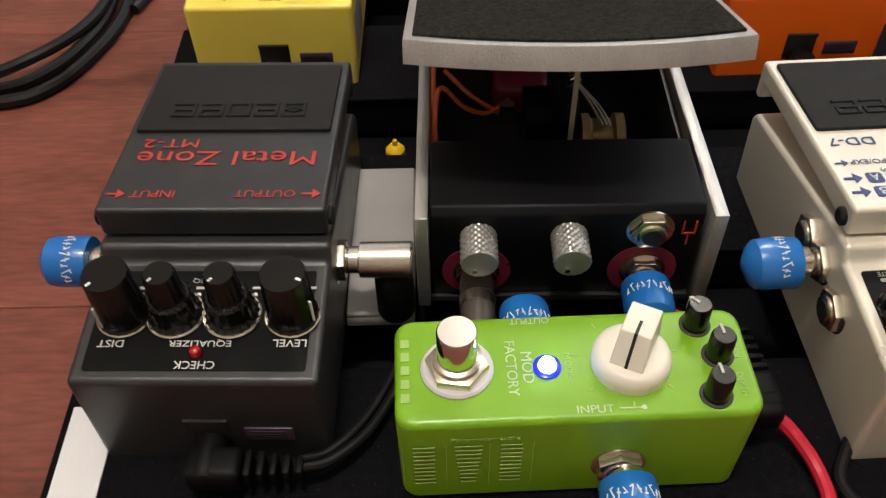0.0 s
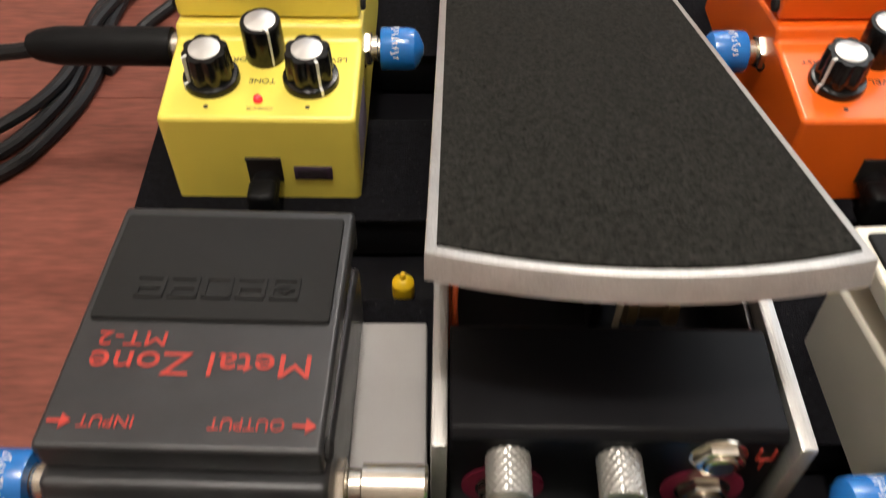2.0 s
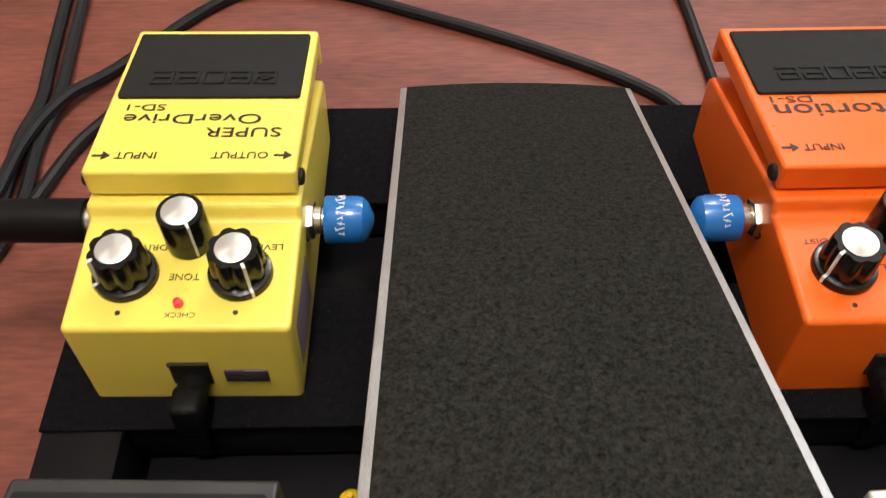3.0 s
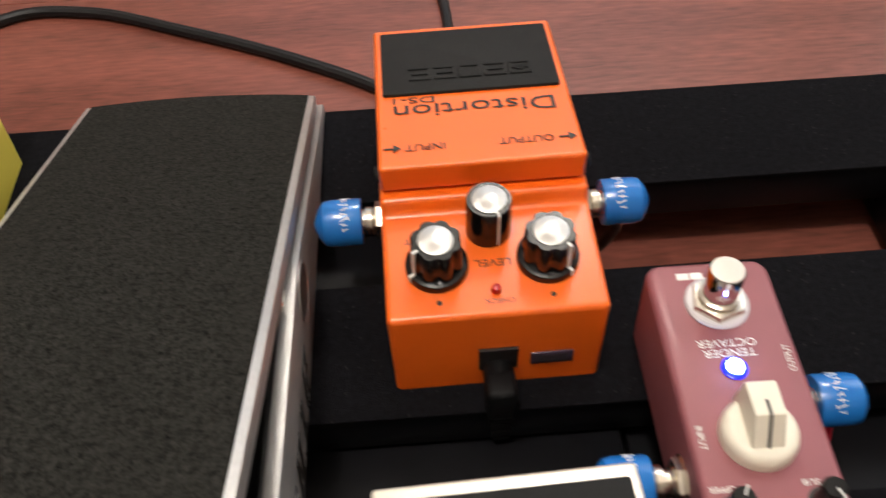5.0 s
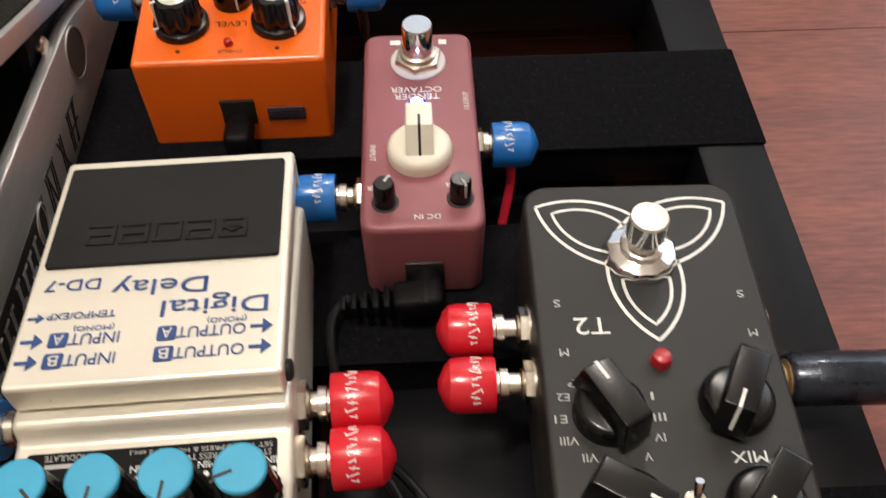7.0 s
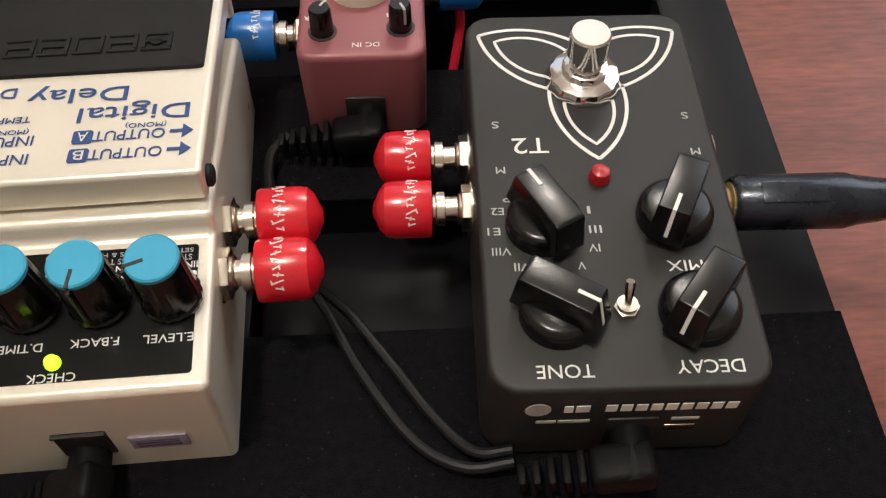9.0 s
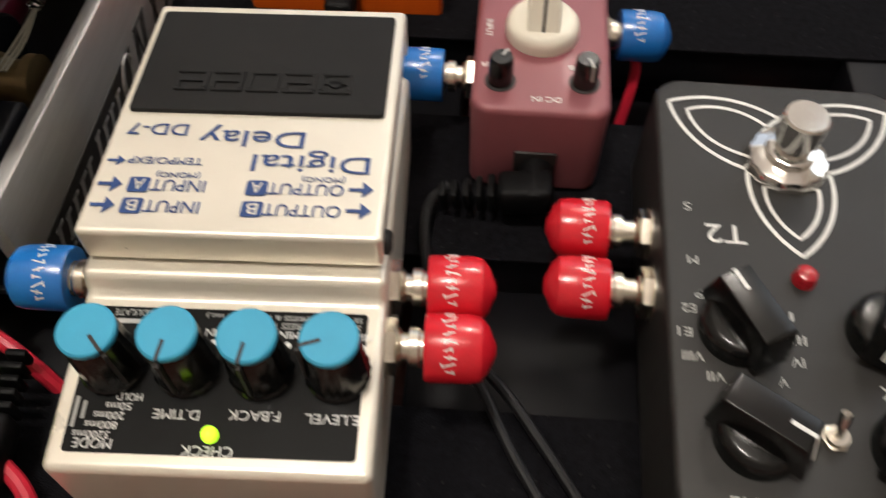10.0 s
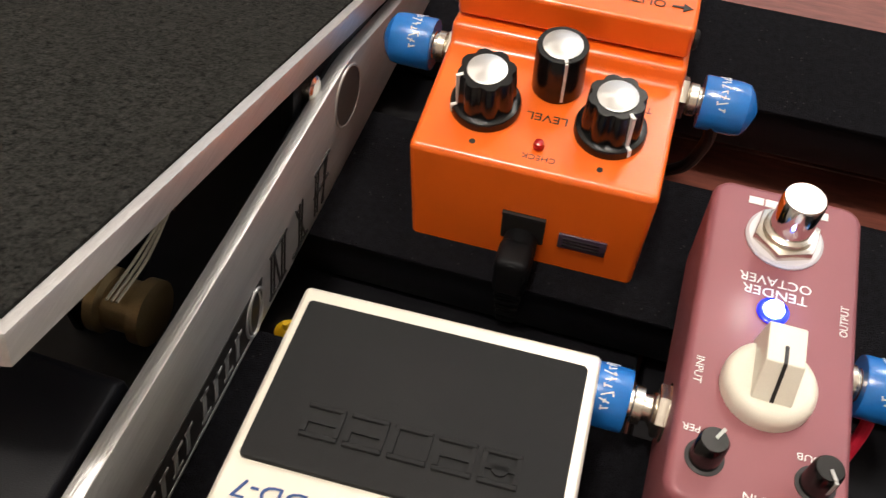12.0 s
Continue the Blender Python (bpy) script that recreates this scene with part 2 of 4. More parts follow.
def lathe(profile, seg=24, m=None, flutes=0, depth=0.0):
    """Turns (radius, height) pairs round z."""
    bm = bmesh.new()
    rings = []
    for r, z in profile:
        ring = []
        for i in range(seg):
            a = 2 * math.pi * i / seg
            q = r * (1 - depth * (0.5 + 0.5 * math.cos(flutes * a)) ** 2) if flutes and r > 0.004 else r
            ring.append(bm.verts.new((q * math.cos(a), q * math.sin(a), z)))
        rings.append(ring)
    for p, q in zip(rings, rings[1:]):
        for i in range(seg):
            bm.faces.new((p[i], p[(i + 1) % seg], q[(i + 1) % seg], q[i]))
    bm.faces.new(rings[0][::-1])
    bm.faces.new(rings[-1])
    if m is not None:
        bm.transform(m)
    return bm


def merge(*parts):
    bm = bmesh.new()
    for q in parts:
        me = bpy.data.meshes.new("tmp")
        q.to_mesh(me)
        q.free()
        bm.from_mesh(me)
        bpy.data.meshes.remove(me)
    return bm


def moved(bm, m):
    bm.transform(m)
    return bm


def glide(pts, steps=8):
    """A smooth line through the points."""
    p = [Vector(q) for q in pts]
    p = [2 * p[0] - p[1]] + p + [2 * p[-1] - p[-2]]
    out = []
    for i in range(1, len(p) - 2):
        for k in range(steps):
            t = k / steps
            a, b, c, d = p[i - 1], p[i], p[i + 1], p[i + 2]
            out.append(0.5 * ((2 * b) + (c - a) * t + (2 * a - 5 * b + 4 * c - d) * t * t + (3 * b - a - 3 * c + d) * t ** 3))
    out.append(p[-2])
    return out


def tube(pts, r, sides=10, steps=8, smooth=True):
    line = glide(pts, steps) if smooth else [Vector(q) for q in pts]
    bm = bmesh.new()
    rings, side = [], None
    for i, c in enumerate(line):
        way = (line[min(i + 1, len(line) - 1)] - line[max(i - 1, 0)]).normalized()
        side = side if side is not None else way.orthogonal().normalized()
        side = (side - way * side.dot(way)).normalized()
        up = way.cross(side)
        rings.append([bm.verts.new(c + r * (math.cos(2 * math.pi * k / sides) * side + math.sin(2 * math.pi * k / sides) * up)) for k in range(sides)])
    for p, q in zip(rings, rings[1:]):
        for k in range(sides):
            bm.faces.new((p[k], p[(k + 1) % sides], q[(k + 1) % sides], q[k]))
    bm.faces.new(rings[0][::-1])
    bm.faces.new(rings[-1])
    return bm


def strip(pts, width, lift=0.00015):
    """A flat painted line of that width along (x, y) points."""
    bm = bmesh.new()
    rows = []
    for i, (x, y) in enumerate(pts):
        x1, y1 = pts[min(i + 1, len(pts) - 1)]
        x0, y0 = pts[max(i - 1, 0)]
        d = math.hypot(x1 - x0, y1 - y0) or 1
        nx, ny = -(y1 - y0) / d * width / 2, (x1 - x0) / d * width / 2
        rows.append([bm.verts.new((x + s * nx, y + s * ny, z)) for s, z in ((1, 0), (1, lift), (-1, lift), (-1, 0))])
    for p, q in zip(rows, rows[1:]):
        for k in range(4):
            bm.faces.new((p[k], p[(k + 1) % 4], q[(k + 1) % 4], q[k]))
    bm.faces.new(rows[0])
    bm.faces.new(rows[-1][::-1])
    return bm


def words(body, w, h, m, material, parent, turn=180, label=""):
    """Printed words, w wide and h high, centred on m; turn 180 reads from the far side."""
    cu = bpy.data.curves.new("lettering", "FONT")
    cu.body, cu.align_x, cu.resolution_u, cu.extrude = body, "LEFT", 3, 0.01
    tmp = bpy.data.objects.new("tmp", cu)
    scene.collection.objects.link(tmp)
    bpy.context.view_layer.update()
    me = bpy.data.meshes.new_from_object(tmp.evaluated_get(bpy.context.evaluated_depsgraph_get()))
    bpy.data.objects.remove(tmp)
    bpy.data.curves.remove(cu)
    co = np.array([v.co[:] for v in me.vertices])
    lo, hi = co.min(0), co.max(0)
    s = Matrix.Diagonal((w / (hi[0] - lo[0]), h / (hi[1] - lo[1]), 0.006, 1))
    me.transform(m @ pose(0, 0, 0.0001, 0, 0, turn) @ s @ Matrix.Translation((-(lo[0] + hi[0]) / 2, -(lo[1] + hi[1]) / 2, 0)))
    me.name = "lettering"
    me.materials.clear()
    me.materials.append(material)
    ob = new("lettering", me)
    ob.parent = parent
    return tagged(ob, label)


def bars(spans, h, m, material, parent, name="lettering", label=""):
    """Plain printed bars: (centre, width) along x."""
    for c, w in spans:
        part(name, moved(box(c - w / 2, c + w / 2, -h / 2, h / 2, 0, 0.0002), m), material, parent, label)


def arrow(m, length, h, material, parent):
    s = length / 2
    bm = plan([(-s, -h * 0.1), (s * 0.1, -h * 0.1), (s * 0.1, -h / 2), (s, 0), (s * 0.1, h / 2), (s * 0.1, h * 0.1), (-s, h * 0.1)], 0, 0.0002)
    return part("arrow_mark", moved(bm, m), material, parent)


# ---------------------------------------------------------------- the room
FLOOR = -0.045


def structure(name, bm, material, label, category):
    ob = part(name, bm, material)
    return tagged(ob, label, category, kind="structure")


floor = structure("floor", box(-1.6, 1.9, -1.6, 2.9, FLOOR - 0.05, FLOOR - 0.003), M["wood"], "reddish brown wood laminate floor in long planks", "floor")
# ceiling and walls are unseen, added to bounce light and show in chrome
structure("ceiling", box(-1.6, 1.9, -1.6, 2.9, 2.42, 2.5), M["ceil"], "plain painted ceiling, added out of view to bounce light", "ceiling")
structure("wall_west", box(-1.7, -1.6, -1.7, 3.0, FLOOR - 0.05, 2.5), M["wall"], "plain painted plaster wall, added out of view", "wall")
structure("wall_east", merge(box(1.9, 2.0, -1.7, 0.9, FLOOR - 0.05, 2.5), box(1.9, 2.0, 2.2, 3.0, FLOOR - 0.05, 2.5), box(1.9, 2.0, 0.9, 2.2, FLOOR - 0.05, 0.80),
                             box(1.9, 2.0, 0.9, 2.2, 2.1, 2.5)), M["wall"], "painted wall with a window opening, added out of view", "wall")
structure("wall_south", box(-1.6, 1.9, -1.7, -1.6, FLOOR - 0.05, 2.5), M["wall"], "plain painted plaster wall, added out of view", "wall")
structure("wall_north", merge(box(-1.6, -0.55, 2.9, 3.0, FLOOR - 0.05, 2.5), box(1.45, 1.9, 2.9, 3.0, FLOOR - 0.05, 2.5), box(-0.55, 1.45, 2.9, 3.0, FLOOR - 0.05, 1.0),
                              box(-0.55, 1.45, 2.9, 3.0, 2.3, 2.5)), M["wall"], "painted wall with a wide window opening, added out of view", "wall")

# ---------------------------------------------------------------- pedalboard
BX0, BX1, BY0, BY1 = -0.1240, 0.3700, 0.118, 0.4815
board = thing("pedalboard", pose(0, 0, 0), "black metal pedalboard with open slots and loop-fabric rails", "pedalboard")
# rails reach low so that the floor seen through the slots stays dark
for x0, x1 in ((BX0, BX0 + 0.028), (BX1 - 0.028, BX1)):
    part("side_rail", box(x0, x1, BY0, BY1, -0.0400, -0.0012, 0.002), M["frame"], board)
for y in (0.1195, 0.2270, 0.3225, 0.4240):
    part("cross_rail", box(BX0 + 0.028, BX1 - 0.028, y + 0.001, y + 0.0575, -0.0400 if y == 0.1195 else -0.0220, -0.002, 0.0015), M["frame"], board)
    # unseen lip, added to keep light from coming in under the far rail
    if y == 0.4240:
        part("rear_lip", box(BX0 + 0.028, BX1 - 0.028, 0.4765, 0.4812, -0.0400, -0.0222, 0.001), M["frame"], board)
    bm = box(BX0 - 0.0002, BX1 + 0.0002 if abs(y - 0.227) > 0.01 else BX1 - 0.028, y, y + 0.0580, -0.0016, 0.0, 0.0005)
    part("fabric_strip", bm, M["velcro"], board, "fuzzy black loop fabric")
for x in (BX0 + 0.014, BX1 - 0.014):
    for y in (BY0 + 0.02, BY1 - 0.02):
        part("foot", lathe([(0.009, FLOOR), (0.0105, FLOOR + 0.004), (0.0105, -0.025)], 16, pose(x, y, 0)), M["rubber"], board)


# ---------------------------------------------------------------- knobs
def fluted_knob(m, parent, r, h, silver, line_turn, flutes=8, skirt=True):
    prof = [(r, 0), (r, 0.0024), (r * 0.97, 0.0030), (r * 0.86, 0.0040), (r * 0.80, h - 0.0004), (r * 0.775, h)] if skirt else [(r, 0), (r * 0.98, h - 0.0004), (r * 0.95, h)]
    body = merge(lathe(prof[:3] + [(r * 0.84, 0.0034)], 48, m), lathe([(r * 0.86, 0.0032)] + prof[4:], 64, m, flutes, 0.13)) if skirt else lathe(prof, 48, m)
    k = part("knob", body, M["knob"], parent)
    part("knob_cap", lathe([(r * (0.55 if skirt else 0.76), h), (r * (0.55 if skirt else 0.76), h + 0.0003), (r * (0.53 if skirt else 0.74), h + 0.0004)], 28, m), M["spun"], k, "spun aluminium cap")
    top = r * (0.74 if skirt else 0.93)
    bm = merge(box(-0.0005, 0.0005, -r - 0.0002, -top + 0.0012, 0.0006, 0.0035) if skirt else box(-0.0004, 0.0004, -r - 0.0002, -r + 0.001, 0.001, h),
               box(-0.0005, 0.0005, -r * 0.86, -r * 0.7, 0.0035, h + 0.0002), box(-0.0005, 0.0005, -top, -r * 0.66, h - 0.0005, h + 0.0003))
    part("pointer", moved(bm, m @ pose(0, 0, 0, 0, 0, line_turn)), M["white"], k)
    return k


def tall_knob(m, parent, r, h, cap, line, turn):
    k = part("knob", lathe([(r * 1.05, 0), (r * 1.08, 0.0015), (r, 0.0022), (r * 0.9, h - 0.0004), (r * 0.87, h)], 40, m, 18, 0.05), M["knob"], parent)
    if cap:
        part("knob_cap", lathe([(r * 0.89, h - 0.0004), (r * 0.89, h + 0.0008), (r * 0.82, h + 0.0012)], 28, m), cap, k, "sky blue cap")
    if cap:
        bm = merge(box(-0.0004, 0.0004, -r * 0.92, -r * 0.25, h, h + 0.0014), box(-0.0004, 0.0004, -r - 0.0003, -r * 0.86, 0.003, h - 0.0005))
    else:
        knob_arc_ring(m, k, r)
        bm = merge(box(-0.0004, 0.0004, -r * 0.80, -r * 0.58, h - 0.0002, h + 0.0002), box(-0.0003, 0.0003, -r - 0.0003, -r * 0.90, 0.0025, h * 0.55))
    part("pointer", moved(bm, m @ pose(0, 0, 0, 0, 0, turn)), line, k)
    return k


def knob_arc_ring(m, k, r):
    # nickel ring standing for the bright arc on the knob's glossy skirt
    part("collar", lathe([(r * 1.02, 0.0), (r * 1.10, 0.0003), (r * 1.12, 0.0010), (r * 1.06, 0.0014)], 32, m), M["nickel"], k, "nickel ring")


def stacked_knob(m, parent):
    k = part("knob", lathe([(0.0080, 0), (0.0082, 0.0015), (0.0072, 0.0025), (0.0069, 0.0100), (0.0062, 0.0108)], 40, m, 20, 0.06), M["knob"], parent)
    part("upper_knob", lathe([(0.0056, 0.0105), (0.0050, 0.0125), (0.0047, 0.0205), (0.0042, 0.0213)], 36, m, 18, 0.06), M["knob"], k)
    part("pointer", moved(box(-0.0004, 0.0004, -0.0038, -0.0024, 0.0212, 0.0215), m @ pose(0, 0, 0, 0, 0, -38)), M["ash"], k)
    knob_arc_ring(m, k, 0.0078)
    return k


def pointer_knob(m, parent, r, bw, bl, h, body, line, skirt_h, slip=0.0, lw=0.0006, rake=0.0025, soft=0.0008):
    """A round skirt with a bar across; the bar points along -y of m, its nose leaning back by rake."""
    prof = [(r, 0), (r, skirt_h * 0.45), (r * 0.97, skirt_h * 0.70), (r * 0.88, skirt_h * 0.92), (r * 0.76, skirt_h)]
    low, tail = skirt_h * 0.45, min(0.0016, rake * 0.5)
    bar = prism([(-bl / 2, low), (bl / 2, low), (bl / 2 - tail, h - 0.0004), (bl / 2 - tail - 0.0008, h), (-bl / 2 + rake, h)], -bw / 2, bw / 2, soft, 4)
    for v in bar.verts:
        v.co.x *= 1.0 + 0.14 * max(0.0, (h - v.co.z) / h)
    k = part("knob", moved(merge(lathe(prof, 44), moved(bar, pose(0, slip, 0))), m), body, parent)

    def nose(z):
        return -bl / 2 + rake * (z - low) / (h - low)
    z = low + (h - low) * 0.22
    top = box(-lw, lw, nose(h) - 0.0001, nose(h) + bl * 0.24, h - 0.0002, h + 0.00015)
    front = prism([(nose(z) - 0.00012, z), (nose(z) + 0.0006, z), (nose(h) + 0.0008, h + 0.0001), (nose(h) - 0.00012, h + 0.0001)], -lw, lw)
    part("pointer", moved(merge(top, front), m @ pose(0, slip, 0)), line, k)
    return k


def small_pot(m, parent, turn):
    k = part("knob", lathe([(0.0037, 0), (0.0035, 0.0088), (0.0030, 0.0098)], 28, m, 14, 0.05), M["knob"], parent)
    part("knob_well", lathe([(0.0046, -0.0002), (0.0046, 0.0003), (0.0042, 0.0004)], 24, m), M["black"], k)
    part("pointer", moved(merge(box(-0.0004, 0.0004, -0.0030, -0.0004, 0.0097, 0.0101), box(-0.0004, 0.0004, -0.0038, -0.0030, 0.004, 0.0098)), m @ pose(0, 0, 0, 0, 0, turn)), M["ash"], k)
    return k


def knurled(m, r, h, n=16, rows=30):
    """A cylinder cut with crossed diamond grooves."""
    bm = bmesh.new()
    seg, rings = n * 6, []
    for j in range(rows + 1):
        z = h * j / rows
        q = r * (0.94 if j in (0, rows) else 1.0)
        ring = []
        for i in range(seg):
            a = 2 * math.pi * i / seg
            cut = 0.5 - 0.25 * (math.cos(n * a + z * 2600) + math.cos(n * a - z * 2600))
            d = q - 0.0006 * cut
            ring.append(bm.verts.new((d * math.cos(a), d * math.sin(a), z)))
        rings.append(ring)
    for p, q in zip(rings, rings[1:]):
        for i in range(seg):
            bm.faces.new((p[i], p[(i + 1) % seg], q[(i + 1) % seg], q[i]))
    bm.faces.new(rings[0][::-1])
    bm.faces.new(rings[-1])
    bm.transform(m)
    return bm


def hex_nut(m, r, h):
    pts = [(r * math.cos(radians(60 * i)), r * math.sin(radians(60 * i))) for i in range(6)]
    return moved(plan(pts, 0, h, h * 0.2), m)


def jack_nut(m, parent, material=None):
    """A panel jack's washer, nut and threaded barrel, pointing along z of m."""
    j = part("jack_socket", merge(lathe([(0.0079, 0), (0.0079, 0.0006)], 24, m), hex_nut(m @ pose(0, 0, 0.0006), 0.0070, 0.0027)), material or M["nickel"], parent, "nickel jack nut")
    part("barrel", lathe([(0.0048, 0.0006), (0.0048, 0.0034), (0.0045, 0.0036), (0.0048, 0.0039), (0.0045, 0.0042), (0.0042, 0.0044)], 20, m), M["nickel"], j)
    part("bore", lathe([(0.0034, 0.0040), (0.0034, 0.0046)], 16, m), M["black"], j)
    return j


def footswitch(m, parent, r, h, collar):
    f = part("footswitch", lathe([(r, 0.004), (r, h - 0.0006), (r * 0.93, h)], 40, m), M["chrome"], parent, "chrome plunger")
    part("nut", hex_nut(m @ pose(0, 0, 0.0008, 0, 0, 20), r * 1.62, 0.0030), M["nickel"], f)
    part("thread", lathe([(r * 1.22, 0.003), (r * 1.22, 0.0055), (r * 1.05, 0.0060)], 28, m), M["nickel"], f)
    part("washer", lathe([(collar, 0), (collar, 0.0006), (collar * 0.93, 0.0012)], 36, m), M["washer"], f, "milky nylon washer")
    return f


# ---------------------------------------------------------------- compact pedals with a tread plate
TILT_T = math.degrees(math.atan(-0.0921))
TILT_P = math.degrees(math.atan(0.078))


def on_tread(x, y, lift=0.0002):
    return pose(x, y, 0.0647 - 0.0921 * y + lift, TILT_T)


def on_panel(x, y, lift=0.0):
    return pose(x, y, 0.0403 + 0.078 * y + lift, TILT_P)


def compact_pedal(x, y, paint, label, turn=0.0):
    """A tread-plate effect pedal; its origin is the middle of the near bottom edge."""
    p = thing("effect_pedal", pose(x, y, 0.0, 0, 0, turn), label, "effect pedal", "compact effect pedals on the board")
    body = prism([(0.0, 0.0), (0.1290, 0.0), (0.1300, 0.030), (0.1270, 0.0335), (0.0600, 0.0470), (0.0445, 0.0490), (0.0425, 0.0436), (0.0, 0.0404)],
                 -0.0360, 0.0360, 0.0020, 4, 0.015, True)
    even(part("body", body, paint, p))
    part("base_plate", box(-0.033, 0.033, 0.002, 0.127, 0.0, 0.0003), M["rubber"], p)
    tread = prism([(0.0485, 0.0490), (0.0485, 0.0603), (0.1346, 0.0523), (0.1342, 0.0375), (0.1304, 0.0375), (0.1296, 0.0450), (0.0560, 0.0505)],
                  -0.0353, 0.0353, 0.0016, 4)
    t = even(part("tread_plate", tread, paint, p))
    pad = part("rubber_pad", moved(plan(rounded(0.0652, 0.0412, 0.0012, 0, 0), -0.0005, 0.0012, 0.0005), on_tread(0, 0.1092)), M["rubber"], t, "black rubber pad")
    for i in range(5):
        w, h, q = 0.0041, 0.0040, 0.0011
        cell = [box(-w, w, h - q, h, 0, 0.0008, 0.0002, 1), box(-w, w, -h, -h + q, 0, 0.0008, 0.0002, 1), box(w - q, w, -h + q, h - q, 0, 0.0008), box(-w, -w + q, -h + q, (h - q if i in (2, 4) else 0), 0, 0.0008)]
        if i != 2:
            cell.append(box(-w + q, w - q, -0.0006, 0.0006, 0, 0.0008))
        if i == 4:
            cell.append(lathe([(0.0018, 0), (0.0018, 0.0008)], 16))
        part("raised_mark", moved(merge(*cell), on_tread(-0.0185 + 0.0094 * i, 0.1000, 0.0012)), M["rubber"], pad, "raised rubber block")
    for s in (-1, 1):
        part("hinge_screw", lathe([(0.0030, 0), (0.0030, 0.0016), (0.0022, 0.0022)], 18, pose(s * 0.0348, 0.0530, 0.0535, 0, s * 90)), M["rubber"], p)
    part("power_socket", merge(box(-0.0066, 0.0066, -0.0006, 0.004, 0.0090, 0.0215, 0.0004), box(-0.0066, 0.0066, -0.0012, 0.0, 0.0205, 0.0215)), M["black"], p, "black power socket")
    return p


def led(m, parent, material, r=0.0017, halo_rim=None):
    d = part("indicator_light", lathe([(r, 0), (r, r * 0.5), (r * 0.8, r * 1.1), (r * 0.35, r * 1.35)], 16, m), material, parent)
    if halo_rim:
        part("light_rim", lathe([(r * 1.55, 0), (r * 1.55, 0.0006), (r * 1.3, 0.0009), (r * 1.1, 0.0009)], 24, m), halo_rim, d)
    return d


def label_plate(p, material):
    part("rear_label", box(0.0110, 0.0255, -0.0006, 0.0005, 0.0105, 0.0170, 0.0002), material, p, "small printed label")
    for z in (0.0150, 0.0135, 0.0120):
        part("label_print", box(0.0125, 0.0125 + 0.011, -0.0008, 0.0, z, z + 0.0005), M["sticker"] if material is M["lilac"] else M["black"], p)


def in_out(p, ink, y=0.0573):
    words("INPUT", 0.0137, 0.0034, on_tread(-0.0188, y), ink, p)
    words("OUTPUT", 0.0188, 0.0034, on_tread(0.0159, y), ink, p)
    for x in (-0.0302, 0.0302):
        arrow(on_tread(x, y), 0.0060, 0.0044, ink, p)


def three_knobs(p, turns):
    fluted_knob(on_panel(-0.0184, 0.0200), p, 0.0104, 0.0150, True, turns[0])
    fluted_knob(on_panel(0.0, 0.0335), p, 0.0076, 0.0165, True, turns[1], skirt=False)
    fluted_knob(on_panel(0.0183, 0.0203), p, 0.0104, 0.0150, True, turns[2])
    for x in (-0.0186, 0.0182):
        part("dot_mark", lathe([(0.0009, 0), (0.0009, 0.0002)], 12, on_panel(x, 0.0060)), M["black"], p)


# orange pedal
ds = compact_pedal(0.1606, 0.3341, M["orange"], "bright orange metal effect pedal with three knobs", 0.62)
in_out(ds, M["black"], 0.0585)
words("Distortion", 0.0578, 0.0076, on_tread(0.0, 0.0790), M["black"], ds)
words("DS-1", 0.0150, 0.0036, on_tread(-0.0215, 0.0856), M["black"], ds)
three_knobs(ds, (-60, 20, 40))
led(on_panel(0.0, 0.0090, 0.0005), ds, M["led_red"])
words("CHECK", 0.0098, 0.0018, on_panel(0.0008, 0.0052), M["black"], ds)
words("LEVEL", 0.0120, 0.0027, on_panel(0.0, 0.0200), M["black"], ds)
words("DIST", 0.0085, 0.0022, on_panel(-0.0245, 0.0310), M["black"], ds)
words("TONE", 0.0085, 0.0022, on_panel(0.0245, 0.0310), M["black"], ds)
label_plate(ds, M["sticker"])

# yellow pedal
sd = compact_pedal(-0.0719, 0.3348, M["yellow"], "bright yellow metal effect pedal with three knobs", -0.75)
in_out(sd, M["black"], 0.0568)
words("SUPER", 0.0262, 0.0052, on_tread(0.0151, 0.0692), M["black"], sd)
words("OverDrive", 0.0480, 0.0056, on_tread(-0.0036, 0.0767), M["black"], sd)
words("SD-1", 0.0135, 0.0036, on_tread(-0.0210, 0.0834), M["black"], sd)
three_knobs(sd, (-55, 30, 30))
led(on_panel(0.0, 0.0090, 0.0005), sd, M["led_lit"])
words("CHECK", 0.0098, 0.0018, on_panel(0.0008, 0.0052), M["black"], sd)
words("TONE", 0.0097, 0.0025, on_panel(0.0002, 0.0194), M["black"], sd)
words("DRIVE", 0.0105, 0.0024, on_panel(-0.0125, 0.0310), M["black"], sd)
words("LEVEL", 0.0105, 0.0024, on_panel(0.0255, 0.0310), M["black"], sd)
label_plate(sd, M["sticker"])
part("side_label", moved(box(0.0, 0.0008, 0.008, 0.038, 0.008, 0.030), pose(0.0350, 0, 0)), M["lilac"], sd, "worn printed side label")

# charcoal pedal
mt = compact_pedal(-0.0715, 0.1455, M["charcoal"], "charcoal grey metal effect pedal with four black knobs", -1.75)
in_out(mt, M["redink"], 0.0560)
words("Metal Zone", 0.0578, 0.0074, on_tread(0.0004, 0.0742), M["redink"], mt)
words("MT-2", 0.0181, 0.0046, on_tread(-0.0191, 0.0822), M["redink"], mt)
part("control_panel", moved(plan(rounded(0.064, 0.0350, 0.001, 0, 0), 0, 0.0004), on_panel(0, 0.0212)), M["panel"], mt, "black control panel")
tall_knob(on_panel(-0.0232, 0.0222, 0.0004), mt, 0.0074, 0.0212, None, M["white"], -42)
